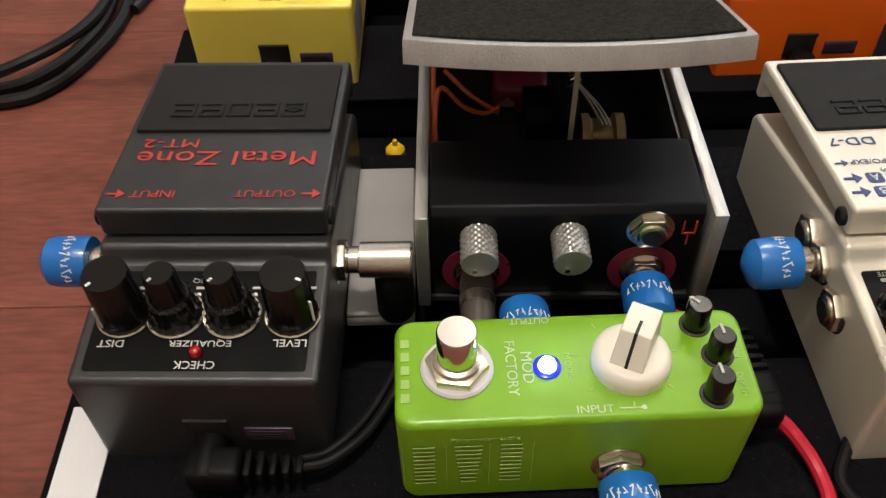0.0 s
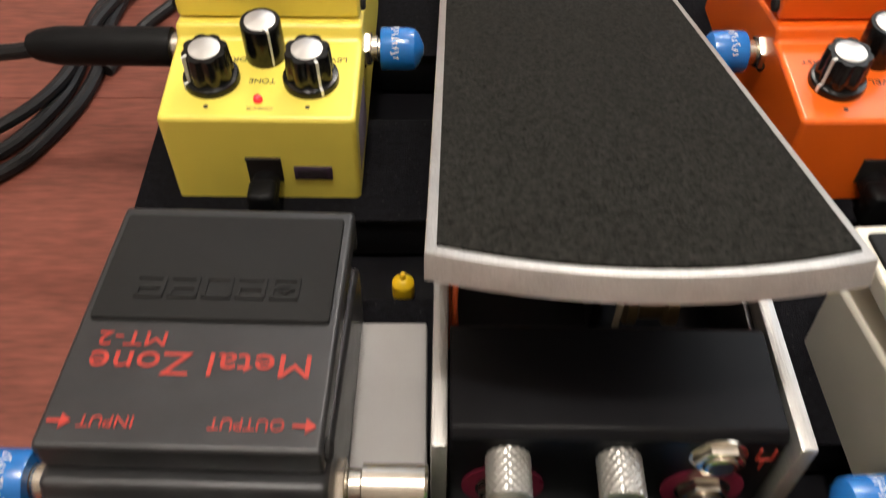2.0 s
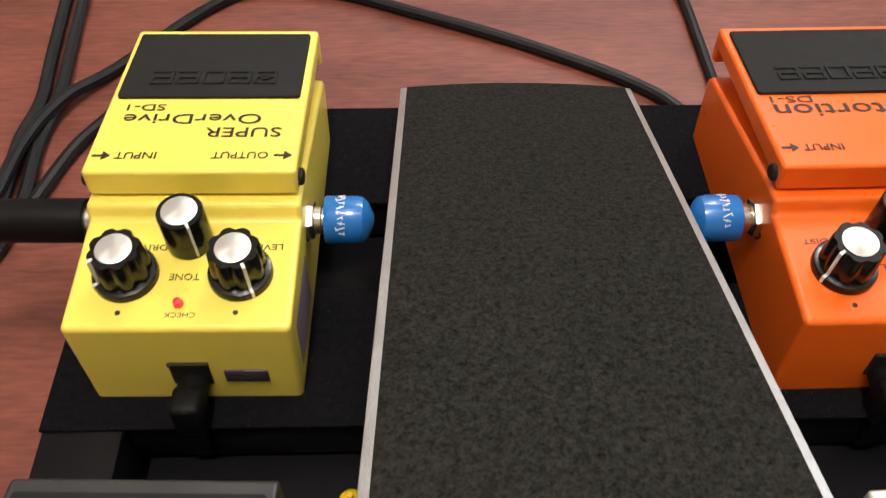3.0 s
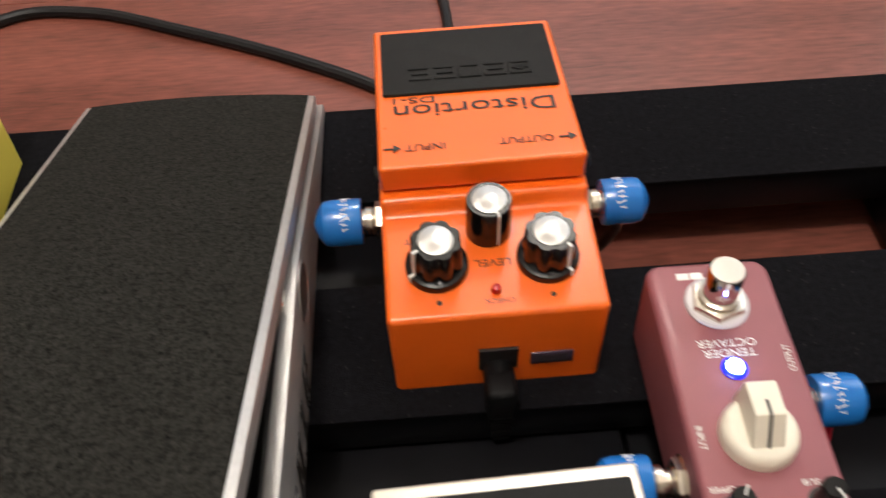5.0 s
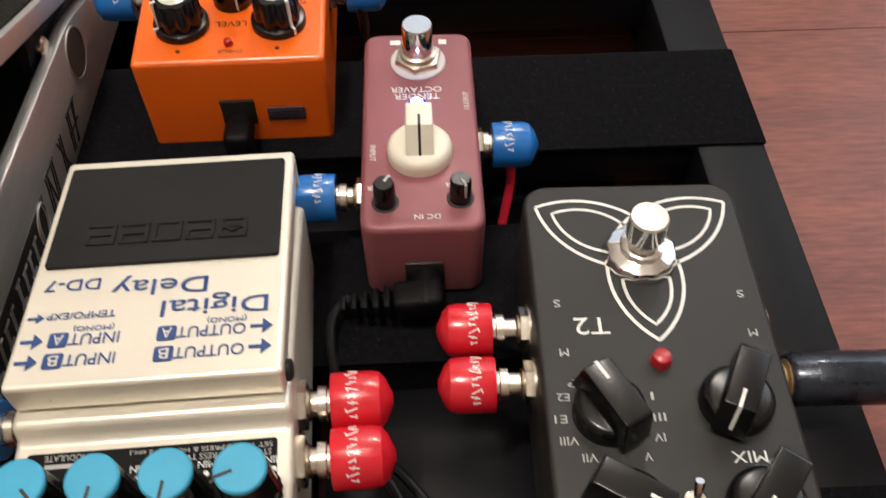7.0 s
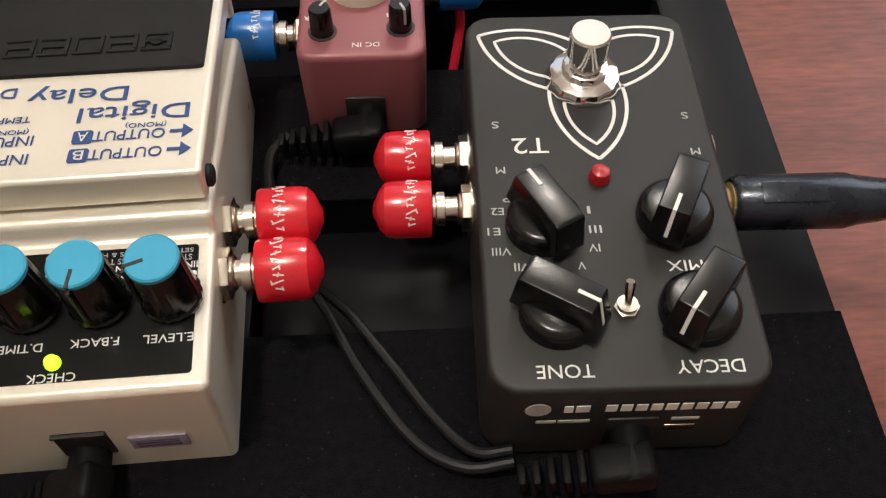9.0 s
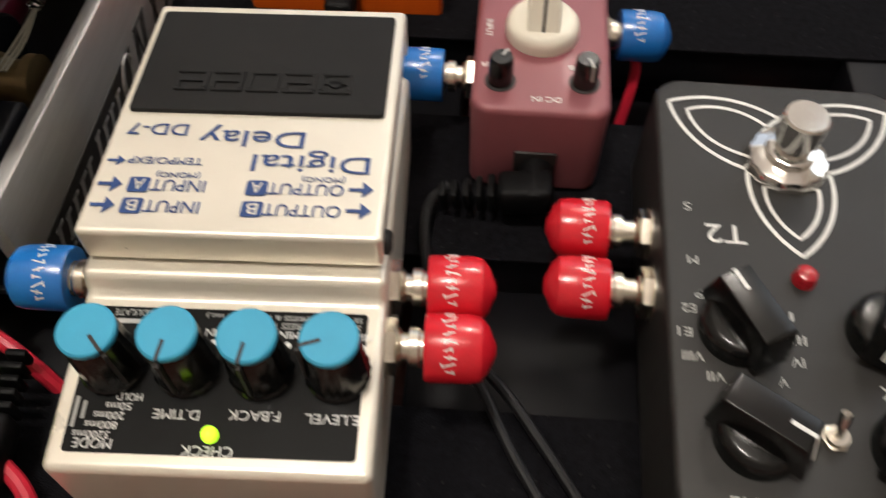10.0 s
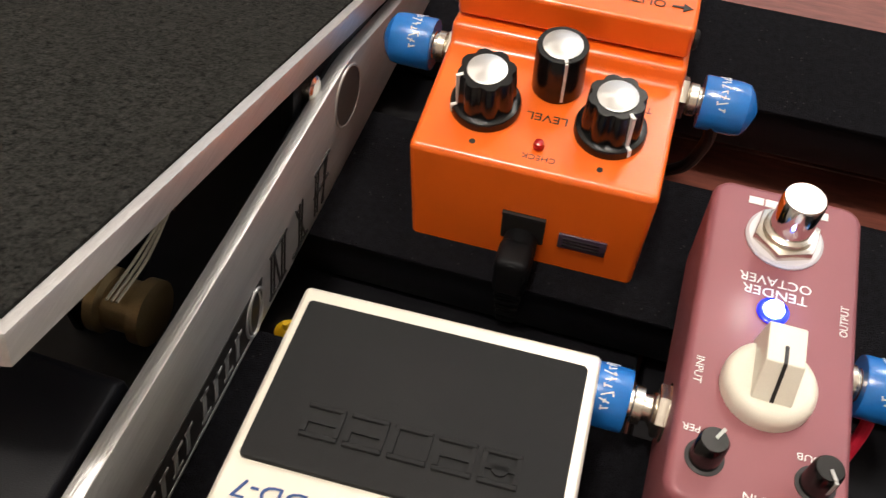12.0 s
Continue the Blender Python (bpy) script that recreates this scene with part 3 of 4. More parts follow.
stacked_knob(on_panel(-0.0081, 0.0224, 0.0004), mt)
stacked_knob(on_panel(0.0087, 0.0224, 0.0004), mt)
tall_knob(on_panel(0.0265, 0.0222, 0.0004), mt, 0.0074, 0.0212, None, M["white"], 66)
led(on_panel(0.0, 0.0092, 0.0008), mt, M["led_red"], 0.0018)
for body, x, y, w in (("DIST", -0.0255, 0.0126, 0.0076), ("EQUALIZER", 0.0005, 0.0128, 0.0181), ("LEVEL", 0.0265, 0.0128, 0.0098)):
    words(body, w, 0.0024, on_panel(x, y, 0.0004), M["white"], mt)
words("CHECK", 0.0118, 0.0026, on_panel(0.0, 0.0055, 0.0004), M["white"], mt)
words("MID FREQ", 0.0130, 0.0018, on_panel(0.001, 0.0350, 0.0004), M["ash"], mt)
for x in (-0.0194, -0.0020, 0.0151, 0.0315):
    part("scale_dot", lathe([(0.0007, 0), (0.0007, 0.0002)], 10, on_panel(x - 0.0008, 0.0298, 0.0004)), M["white"], mt)
    bars([(x - 0.0005, 0.0030)], 0.0009, on_panel(0, 0.0322, 0.0004), M["ash"], mt, "scale_print")
label_plate(mt, M["sticker"])

# cream pedal
dd = compact_pedal(0.1595, 0.1400, M["cream"], "pearl cream metal effect pedal with four blue-capped knobs", 1.9)
for yy, letter in ((0.0566, "B"), (0.0633, "A")):
    words("INPUT", 0.0129, 0.0036, on_tread(-0.0142, yy), M["navy"], dd)
    words("OUTPUT", 0.0180, 0.0036, on_tread(0.0161, yy), M["navy"], dd)
    for x in (-0.0235, 0.0045):
        part("letter_box", moved(plan(rounded(0.0050, 0.0048, 0.0008), 0, 0.0002), on_tread(x, yy)), M["navy"], dd, "navy square")
        words(letter, 0.0026, 0.0033, on_tread(x, yy, 0.0004), M["cream"], dd)
    arrow(on_tread(-0.0303, yy), 0.0058, 0.0050, M["navy"], dd)
    arrow(on_tread(0.0292, yy + 0.0004), 0.0058, 0.0050, M["navy"], dd)
words("(MONO)", 0.0106, 0.0022, on_tread(-0.0149, 0.0670), M["navy"], dd)
words("(MONO)", 0.0104, 0.0022, on_tread(0.0199, 0.0669), M["navy"], dd)
words("TEMPO/EXP", 0.0180, 0.0023, on_tread(-0.0191, 0.0714), M["navy"], dd)
arrow(on_tread(-0.0309, 0.0711), 0.0043, 0.0032, M["navy"], dd)
words("Digital", 0.0286, 0.0075, on_tread(0.0162, 0.0726), M["navy"], dd)
words("Delay", 0.0261, 0.0075, on_tread(0.0005, 0.0808), M["navy"], dd)
words("DD-7", 0.0150, 0.0040, on_tread(-0.0235, 0.0824), M["navy"], dd)
part("control_panel", moved(plan(rounded(0.0640, 0.0350, 0.001, 0, 0), 0, 0.0004), on_panel(0, 0.0215)), M["panel"], dd, "black control panel")
for x, turn in ((-0.0245, 42), (-0.0076, -8), (0.0092, -8), (0.0264, -72)):
    tall_knob(on_panel(x, 0.0240, 0.0004), dd, 0.0071, 0.0185, M["cyan"], M["black"], turn)
led(on_panel(0.0, 0.0085, 0.0008), dd, M["led_green"], 0.0019)
for body, x, y, w in (("MODE", -0.0255, 0.0060, 0.0085), ("D.TIME", -0.0084, 0.0131, 0.0102), ("F.BACK", 0.0088, 0.0134, 0.0115), ("E.LEVEL", 0.0261, 0.0132, 0.0119), ("CHECK", -0.0003, 0.0051, 0.0113)):
    words(body, w, 0.0022, on_panel(x, y, 0.0004), M["white"], dd)
words("SET TEMPO:PRESS & HOLD (>2 sec.)", 0.0365, 0.0016, on_panel(0.0125, 0.0374, 0.0004), M["ash"], dd)
words("STOP HOLD:PRESS TWICE", 0.0260, 0.0016, on_panel(0.0175, 0.0352, 0.0004), M["ash"], dd)
words("MODULATE", 0.0110, 0.0016, on_panel(-0.0218, 0.0374, 0.0004), M["ash"], dd)
bars([(-0.0225, 0.0090)], 0.0011, on_panel(0, 0.0352, 0.0004), M["ash"], dd, "scale_print")
for x in (-0.0030, 0.0141, 0.0312):
    part("scale_dot", lathe([(0.0008, 0), (0.0008, 0.0002)], 10, on_panel(x, 0.0304, 0.0004)), M["white"], dd)
    words("MIN", 0.0044, 0.0018, on_panel(x, 0.0330, 0.0004), M["white"], dd)
for i, body in enumerate(("3200ms", "800ms", "200ms", "50ms", "HOLD")):
    words(body, (0.0082, 0.0072, 0.0068, 0.0058, 0.0058)[i], 0.0017, on_panel((-0.0262, -0.0245, -0.0232, -0.0215, -0.0195)[i], 0.0079 + 0.0022 * i, 0.0004), M["white"], dd)
for x, y0, y1 in ((-0.0308, 0.0095, 0.0165), (-0.0290, 0.0115, 0.0155)):
    part("scale_line", moved(box(x - 0.0004, x + 0.0004, 0, y1 - y0, 0, 0.0002), on_panel(0, y0, 0.0004)), M["ash"], dd)
label_plate(dd, M["lilac"])


# jack sockets: (side, y, z); side 1 is +x
def sockets(p, spots):
    for s, y, z in spots:
        jack_nut(pose(s * 0.0352, y, z, 0, s * 90), p)


sockets(ds, ((-1, 0.0515, 0.032), (1, 0.0515, 0.032)))
sockets(sd, ((-1, 0.0525, 0.032), (1, 0.0525, 0.032)))
sockets(mt, ((-1, 0.0530, 0.032), (1, 0.0545, 0.031)))
sockets(dd, ((-1, 0.0528, 0.033), (1, 0.0535, 0.033), (1, 0.0365, 0.033), (-1, 0.0640, 0.034), (-1, 0.0370, 0.028)))


# ---------------------------------------------------------------- micro pedals
def micro_pedal(m, paint, label, length, width, height, pots, knob_turn, r=0.0048):
    """A small box pedal with the footswitch towards +y."""
    p = thing("mini_effect_pedal", m, label, "effect pedal", "mini effect pedals on the board")
    part("body", plan(rounded(width, length, 0.0055), 0.002, height, 0.0022, 4, -0.0004), paint, p)
    part("base_plate", plan(rounded(width - 0.003, length - 0.003, 0.004), 0.0, 0.0021), M["rubber"], p)
    top = lambda x, y: pose(x, y, height)
    footswitch(top(0, length * 0.325), p, 0.0056, 0.0175, 0.0103)
    led(top(-0.0008, length * 0.075), p, M["led_blue"], 0.0026, M["led_rim"])
    pointer_knob(top(-0.0003, -length * 0.158) @ pose(0, 0, 0, 0, 0, knob_turn), p, 0.0112, 0.0088, 0.0198, 0.0150, M["ivory"], M["black"], 0.0058, 0.0014, 0.00045, 0.0072, 0.0013)
    for x, y, turn in pots:
        small_pot(top(x, y), p, turn)
    return p, top


OC_L = 0.0985
oc, top = micro_pedal(pose(0.2308, 0.3035, 0.0, 0, 0, -0.5), M["mauve"], "dusty mauve small effect pedal with ivory selector knob", OC_L, 0.0408, 0.0360,
                      ((-0.0122, -0.0375, 150), (0.0125, -0.0365, 25)), 0)
bars([(-0.0085, 0.004), (-0.0040, 0.004), (0.0095, 0.003)], 0.0026, top(0, OC_L * 0.44), M["white"], oc, "maker_mark")
words("TENDER", 0.0165, 0.0028, top(-0.0008, 0.0130), M["white"], oc)
words("OCTAVER", 0.0185, 0.0028, top(-0.0010, 0.0167), M["white"], oc)
words("OUTPUT", 0.0095, 0.0020, top(0.0168, 0.0100), M["white"], oc, 90)
words("INPUT", 0.0075, 0.0020, top(-0.0165, -0.0150), M["white"], oc, -90)
words("DC IN", 0.0085, 0.0020, top(0.0015, -0.0440), M["white"], oc)
words("SUB", 0.0050, 0.0018, top(0.0105, -0.0305), M["white"], oc)
words("UPPER", 0.0075, 0.0018, top(-0.0145, -0.0310), M["white"], oc)
part("power_socket", box(-0.0065, 0.0065, -OC_L / 2 - 0.0006, -OC_L / 2 + 0.003, 0.006, 0.0185, 0.0004), M["black"], oc)
jack_nut(pose(-0.0198, -0.0200, 0.0195, 0, -90), oc)
jack_nut(pose(0.0198, 0.0035, 0.0195, 0, 90), oc)

GR_L, GR_W, GR_H = 0.1010, 0.0365, 0.0415
gr, top = micro_pedal(pose(0.0362, 0.1480, 0.0, 0, 0, 91.2), M["green"], "lime green small effect pedal with ivory selector knob", GR_L, GR_W, GR_H,
                      ((0.0120, -0.0370, 130), (0.0010, -0.0410, 95), (-0.0120, -0.0375, 95)), -118)
bars([(-0.0092 + 0.0046 * i, 0.0030) for i in range(5)], 0.0024, top(0, GR_L * 0.47), M["faint"], gr, "maker_mark")
words("MOD", 0.0105, 0.0032, top(-0.0005, 0.0130), M["pale"], gr)
words("FACTORY", 0.0185, 0.0030, top(-0.0005, 0.0175), M["pale"], gr)
words("MODE", 0.0085, 0.0020, top(-0.0005, 0.0015), M["faint"], gr)
words("OUTPUT", 0.0115, 0.0022, top(0.0158, 0.0110), M["pale"], gr, 90)
words("INPUT", 0.0100, 0.0024, top(-0.0150, -0.0040), M["pale"], gr, -90)
part("arrow_mark", merge(moved(box(-0.0002, 0.0002, -0.0170, -0.0105, 0, 0.0002), top(-0.0150, 0)), lathe([(0.0008, 0), (0.0008, 0.0002)], 10, top(-0.0150, -0.0172))), M["pale"], gr)
words("DC IN", 0.0080, 0.0018, top(0.0040, -0.0465), M["faint"], gr)
words("DEPTH", 0.0080, 0.0018, top(-0.0090, -0.0455), M["faint"], gr)
words("CTRL1", 0.0070, 0.0018, top(0.0145, -0.0410), M["faint"], gr)
for i in range(7):
    a = radians(-150 + 50 * i)
    part("scale_mark", moved(box(-0.0002, 0.0002, 0.0135, 0.0152, 0, 0.0002), top(0.0005, -GR_L * 0.145) @ pose(0, 0, 0, 0, 0, -150 + 50 * i + 90)), M["faint"], gr)
face = pose(-GR_W / 2 - 0.0003, 0, 0, 90, 0, -90)
words("Parameter table", 0.0190, 0.0016, face @ pose(-0.0260, 0.0345, 0), M["faint"], gr, 0)
for i in range(4):
    bars([(-0.0490 + 0.0122 * i, 0.00022)], 0.0235, face @ pose(0, 0.01975, 0), M["faint"], gr, "table_line")
for i in range(10):
    bars([(-0.0430, 0.0060), (-0.0305, 0.0080 - 0.0004 * i), (-0.0185, 0.0060)], 0.0006, face @ pose(0, 0.0308 - 0.0022 * i, 0), M["faint"], gr, "table_print")
jack_nut(pose(-GR_W / 2, -0.0125, 0.0175, 0, -90), gr)
jack_nut(pose(GR_W / 2, 0.0100, 0.0175, 0, 90), gr)
part("power_socket", box(-0.0065, 0.0065, -GR_L / 2 - 0.0006, -GR_L / 2 + 0.003, 0.008, 0.0205, 0.0004), M["black"], gr)

# ---------------------------------------------------------------- graphite reverb pedal
TX, TY, TH = 0.2968, 0.2063, 0.0358
t2 = thing("effect_pedal", pose(TX, TY, 0.0, 0, 0, -1.2), "matt graphite effect pedal with a white interlaced knot drawing", "effect pedal")
part("body", plan(rounded(0.0695, 0.1330, 0.0085, 0, -0.0022), 0.002, TH, 0.0016, 4, 0.0008), M["graphite"], t2)
part("base_plate", plan(rounded(0.066, 0.1295, 0.008, 0, -0.0022), 0.0, 0.0021), M["rubber"], t2)
top = lambda x, y, lift=0.0: pose(x, y, TH + lift)
tips = [Vector((-0.0308, 0.0547)), Vector((0.0308, 0.0553)), Vector((0.0009, 0.0030))]
mid = (tips[0] + tips[1] + tips[2]) / 3


def knot_arc(a, b, c, reach, n=28):
    """A circular arc from a to b whose crown lies past the middle, towards c."""
    p = mid + (c - mid).normalized() * reach
    h = (a + b) / 2
    half, sag = (a - b).length / 2, (p - h).length
    r = (half * half + sag * sag) / (2 * sag)
    centre = p + (h - p).normalized() * r
    a0, a1 = math.atan2(*(a - centre).yx), math.atan2(*(b - centre).yx)
    d = (a1 - a0 + math.pi) % (2 * math.pi) - math.pi
    if sag > r:
        d -= math.copysign(2 * math.pi, d)
    return [(centre.x + r * math.cos(a0 + d * i / n), centre.y + r * math.sin(a0 + d * i / n)) for i in range(n + 1)]


for i in range(3):
    a, b, c = tips[i], tips[(i + 1) % 3], tips[(i + 2) % 3]
    part("knot_line", moved(strip(knot_arc(a, b, c, 0.0085), 0.0011), top(0, 0)), M["white"], t2)
    one = knot_arc(a, b, c, 0.0085)[:15]
    two = knot_arc(a, c, b, 0.0085)[:15]
    g = mid + (a - mid) * 0.55
    inner = [((x - g.x) * 0.64 + g.x, (y - g.y) * 0.64 + g.y) for x, y in one[::-1] + two[1:]]
    part("knot_line", moved(strip(inner, 0.0010), top(0, 0)), M["white"], t2)
f = part("footswitch", lathe([(0.0050, 0.003), (0.0050, 0.0100), (0.0060, 0.0104), (0.0060, 0.0180), (0.0055, 0.0187)], 36, top(0.0, 0.0345)), M["chrome"], t2, "chrome plunger")
part("washer", lathe([(0.0118, 0), (0.0118, 0.0006), (0.0104, 0.0030), (0.0088, 0.0036), (0.0070, 0.0040), (0.0070, 0.0062), (0.0064, 0.0066)], 36, top(0.0, 0.0345), 12, 0.04), M["chrome"], f, "chrome dress nut")
led(top(-0.0002, -0.0040), t2, M["led_dim"], 0.0031)
for x, y, turn in ((-0.0173, -0.0200, 208), (0.0180, -0.0180, -26), (-0.0160, -0.0475, 58), (0.0190, -0.0478, -38)):
    pointer_knob(top(x, y) @ pose(0, 0, 0, 0, 0, turn), t2, 0.0102, 0.0085, 0.0240, 0.0140, M["knob"], M["white"], 0.0060, 0.0, 0.0005, 0.0028, 0.0007)
part("toggle_switch", merge(hex_nut(top(0.0010, -0.0465), 0.0034, 0.0016), lathe([(0.0026, 0.0015), (0.0026, 0.0030)], 18, top(0.0010, -0.0465))), M["nickel"], t2)
part("toggle_lever", moved(lathe([(0.0009, 0), (0.0014, 0.0060), (0.0011, 0.0068)], 14), top(0.0010, -0.0465, 0.0028) @ pose(0, 0, 0, -22)), M["chrome"], t2)
for body, x, y, w, h in (("TONE", -0.0161, -0.0634, 0.0139, 0.0036), ("DECAY", 0.0190, -0.0630, 0.0163, 0.0036), ("MIX", 0.0183, -0.0338, 0.0093, 0.0032), ("T2", -0.0183, 0.0085, 0.0103, 0.0058),
                         ("S", -0.0278, 0.0168, 0.0020, 0.0026), ("M", -0.0274, -0.0003, 0.0026, 0.0024), ("P", -0.0265, -0.0105, 0.0020, 0.0024), ("E2", -0.0292, -0.0148, 0.0034, 0.0024),
                         ("E1", -0.0306, -0.0215, 0.0034, 0.0024), ("VIII", -0.0290, -0.0280, 0.0050, 0.0024), ("VII", -0.0240, -0.0330, 0.0040, 0.0024), ("V", -0.0085, -0.0330, 0.0020, 0.0024),
                         ("IV", -0.0045, -0.0275, 0.0030, 0.0024), ("III", -0.0035, -0.0215, 0.0034, 0.0024), ("I", -0.0045, -0.0150, 0.0008, 0.0024), ("S", 0.0279, 0.0189, 0.0020, 0.0026), ("M", 0.0285, 0.0050, 0.0026, 0.0024)):
    words(body, w, h, top(x, y), M["ash"] if w < 0.006 else M["white"], t2)
near = pose(0, -0.0687 - 0.0006, 0, 90)
part("maker_mark", moved(lathe([(0.0032, 0), (0.0032, 0.0002)], 24), near @ pose(-0.0225, 0.0275, 0)), M["ash"], t2)
bars([(-0.0150, 0.0022), (-0.0115, 0.0034)] + [(-0.0045 + 0.0037 * i, 0.0028) for i in range(9)], 0.0034, near @ pose(0.0, 0.0275, 0), M["white"], t2, "maker_mark")
bars([(-0.0200, 0.0050), (-0.0130, 0.0080), (0.0150, 0.0070)], 0.0014, near @ pose(0, 0.0205, 0), M["ash"], t2, "port_print")
part("usb_port", box(0.0105, 0.0185, -0.0694, -0.0660, 0.0135, 0.0165, 0.0003), M["nickel"], t2)
part("power_socket", box(-0.0045, 0.0085, -0.0696, -0.0640, 0.0070, 0.0210, 0.0004), M["black"], t2)
for s, y in ((-1, 0.0176), (-1, -0.0019), (1, 0.0180), (1, -0.0024)):
    jack_nut(pose(s * 0.0350, y, 0.0210, 0, s * 90), t2)

# ---------------------------------------------------------------- volume pedal
vp = thing("volume_pedal", pose(0.0411, 0.2025, 0.0, 0, 0, -1.0) @ pose(0, -0.2050, 0), "long aluminium volume pedal with a grip-taped treadle", "volume pedal")
side = [(0.2050, 0.0), (0.4840, 0.0), (0.4850, 0.0050), (0.3730, 0.0360), (0.3640, 0.0375), (0.3000, 0.0400), (0.2050, 0.0445)]


def side_plate(x0, x1):
    bm = prism(side, x0, x1, 0.0007, 2)
    return part("side_plate", bm, M["alu"], vp, "brushed aluminium side plate")


for x0, x1, s in ((-0.0500, -0.0455, -1), (0.0466, 0.0514, 1)):
    plate = side_plate(x0, x1)
    # no bored hole: a flat disc with the inside's shade as its colour
    part("pivot_hole", lathe([(0.0100, 0), (0.0100, 0.0003)], 32, pose((x0 if s < 0 else x1), 0.3640, 0.0255, 0, s * 90)), M["sleeve"], plate, "flat brown disc for the shaded inside of a pivot hole")
    part("hole_rim", tube([(x1 if s > 0 else x0, 0.3640 + 0.0102 * math.cos(2 * math.pi * i / 28), 0.0255 + 0.0102 * math.sin(2 * math.pi * i / 28)) for i in range(29)], 0.0006, 6, 1, False), M["alu"], plate)
    # maker's marking along the foot of the plate: plain slanted shapes, pale on a black band, then outlined
    xm = x1 if s > 0 else x0 - 0.0003
    part("marking_band", prism([(0.2120, 0.0012), (0.2890, 0.0012), (0.2960, 0.0172), (0.2160, 0.0172)], xm - 0.0001, xm + 0.0003), M["black"], plate, "black printed band")
    part("marking_line", prism([(0.2140, 0.0022), (0.2860, 0.0022), (0.2864, 0.0031), (0.2144, 0.0031)], xm, xm + 0.0005), M["alu"], plate)
    for i in range(9):
        y0, tall = 0.2185 + 0.0066 * i + (0.003 if i > 4 else 0), 0.0145 if i in (0, 5) else 0.0128
        stem = prism([(y0, 0.0050), (y0 + 0.0019, 0.0050), (y0 + 0.0019 + 0.22 * tall, tall), (y0 + 0.22 * tall, tall)], xm, xm + 0.0005)
        foot = prism([(y0 - 0.0006, 0.0050), (y0 + 0.0046, 0.0050), (y0 + 0.0048, 0.0060), (y0 - 0.0004, 0.0060)], xm, xm + 0.0005)
        head = prism([(y0 + 0.0020, tall - 0.001), (y0 + (0.0062 if i % 3 else 0.0072), tall - 0.001), (y0 + (0.0064 if i % 3 else 0.0074), tall), (y0 + 0.0022, tall)], xm, xm + 0.0005)
        part("maker_mark", merge(stem, foot, head) if i % 2 else merge(stem, head), M["alu"], plate)
    for r, w in ((1.0, 0.0006), (0.62, 0.0004)):
        ring_mark = [(xm + 0.0003, 0.2885 + 0.0056 * r * math.cos(2 * math.pi * i / 24) + 0.0022 * math.sin(2 * math.pi * i / 24), 0.0095 + 0.0072 * math.sin(2 * math.pi * i / 24)) for i in range(25)]
        part("maker_mark", tube(ring_mark, w, 6, 1, False), M["alu"], plate)
    for j in range(3):
        y, d = 0.2975 + 0.0165 * j, 0.0050
        for u in ((0.0, 0.0020, 0.0075, 0.0095), (0.0040, 0.0060), (0.0, 0.0020, 0.0070))[j]:
            part("maker_mark", prism([(y + u, 0.0032), (y + u + 0.0006, 0.0032), (y + u + 0.0006 + d, 0.0180), (y + u + d, 0.0180)], xm, xm + 0.0004), M["black"], plate)
        for v in ((0.0032, 0.0180), (0.0032,), (0.0180, 0.0100))[j]:
            o = d * (v - 0.0032) / 0.0148
            part("maker_mark", prism([(y + o - 0.0008, v - 0.0003), (y + o + 0.0112, v - 0.0003), (y + o + 0.0112, v + 0.0004), (y + o - 0.0008, v + 0.0004)], xm, xm + 0.0004), M["black"], plate)
        lean = ((0.0026, 0.0085), (0.0020, 0.0120), (0.0100, 0.0078))[j]
        part("maker_mark", prism([(y + lean[0] + d * 0.8, 0.0180), (y + lean[0] + d * 0.8 + 0.0007, 0.0180), (y + lean[1] * 0.75 + 0.0007, 0.0032), (y + lean[1] * 0.75, 0.0032)], xm, xm + 0.00045), M["black"], plate)
part("floor_pan", box(-0.0455, 0.0455, 0.2070, 0.4750, 0.0005, 0.0030), M["charcoal"], vp)
part("inner_liner", box(0.0446, 0.0463, 0.2460, 0.4000, 0.003, 0.036), M["charcoal"], vp)
box_bm = prism([(0.2085, 0.0030), (0.2450, 0.0030), (0.2450, 0.0425), (0.2425, 0.0450), (0.2105, 0.0450), (0.2080, 0.0425)], -0.0450, 0.0450, 0.0010, 3)
jb = part("jack_box", box_bm, M["frame"], vp, "satin black jack box")
Yf = 0.2080
for x in (-0.0290, 0.0010):
    k = part("knurled_knob", knurled(pose(x, Yf, 0.0335, 90), 0.0064, 0.0130), M["grey_metal"], vp, "knurled aluminium knob")
    part("grub_dot", lathe([(0.0009, 0.0130), (0.0009, 0.0136)], 10, pose(x - 0.0015, Yf, 0.0305, 90)), M["chrome"], k)
jack_nut(pose(0.0275, Yf, 0.0360, 90), vp)
for x in (-0.0295, 0.0275):
    part("colour_ring", lathe([(0.0118, 0), (0.0118, 0.0004)], 36, pose(x, Yf, 0.0160, 90)), M["maroon"], vp, "red ring")
    jack_nut(pose(x, Yf - 0.0004, 0.0160, 90), vp)
fork = merge(box(0.0395, 0.0401, 0, 0.0004, 0.0220, 0.0275), box(0.0375, 0.0381, 0, 0.0004, 0.0275, 0.0330), box(0.0415, 0.0421, 0, 0.0004, 0.0275, 0.0330), box(0.0375, 0.0421, 0, 0.0004, 0.0270, 0.0277))
part("fork_mark", moved(fork, pose(0.0005, Yf - 0.0005, 0.0065)), M["redink"], vp)


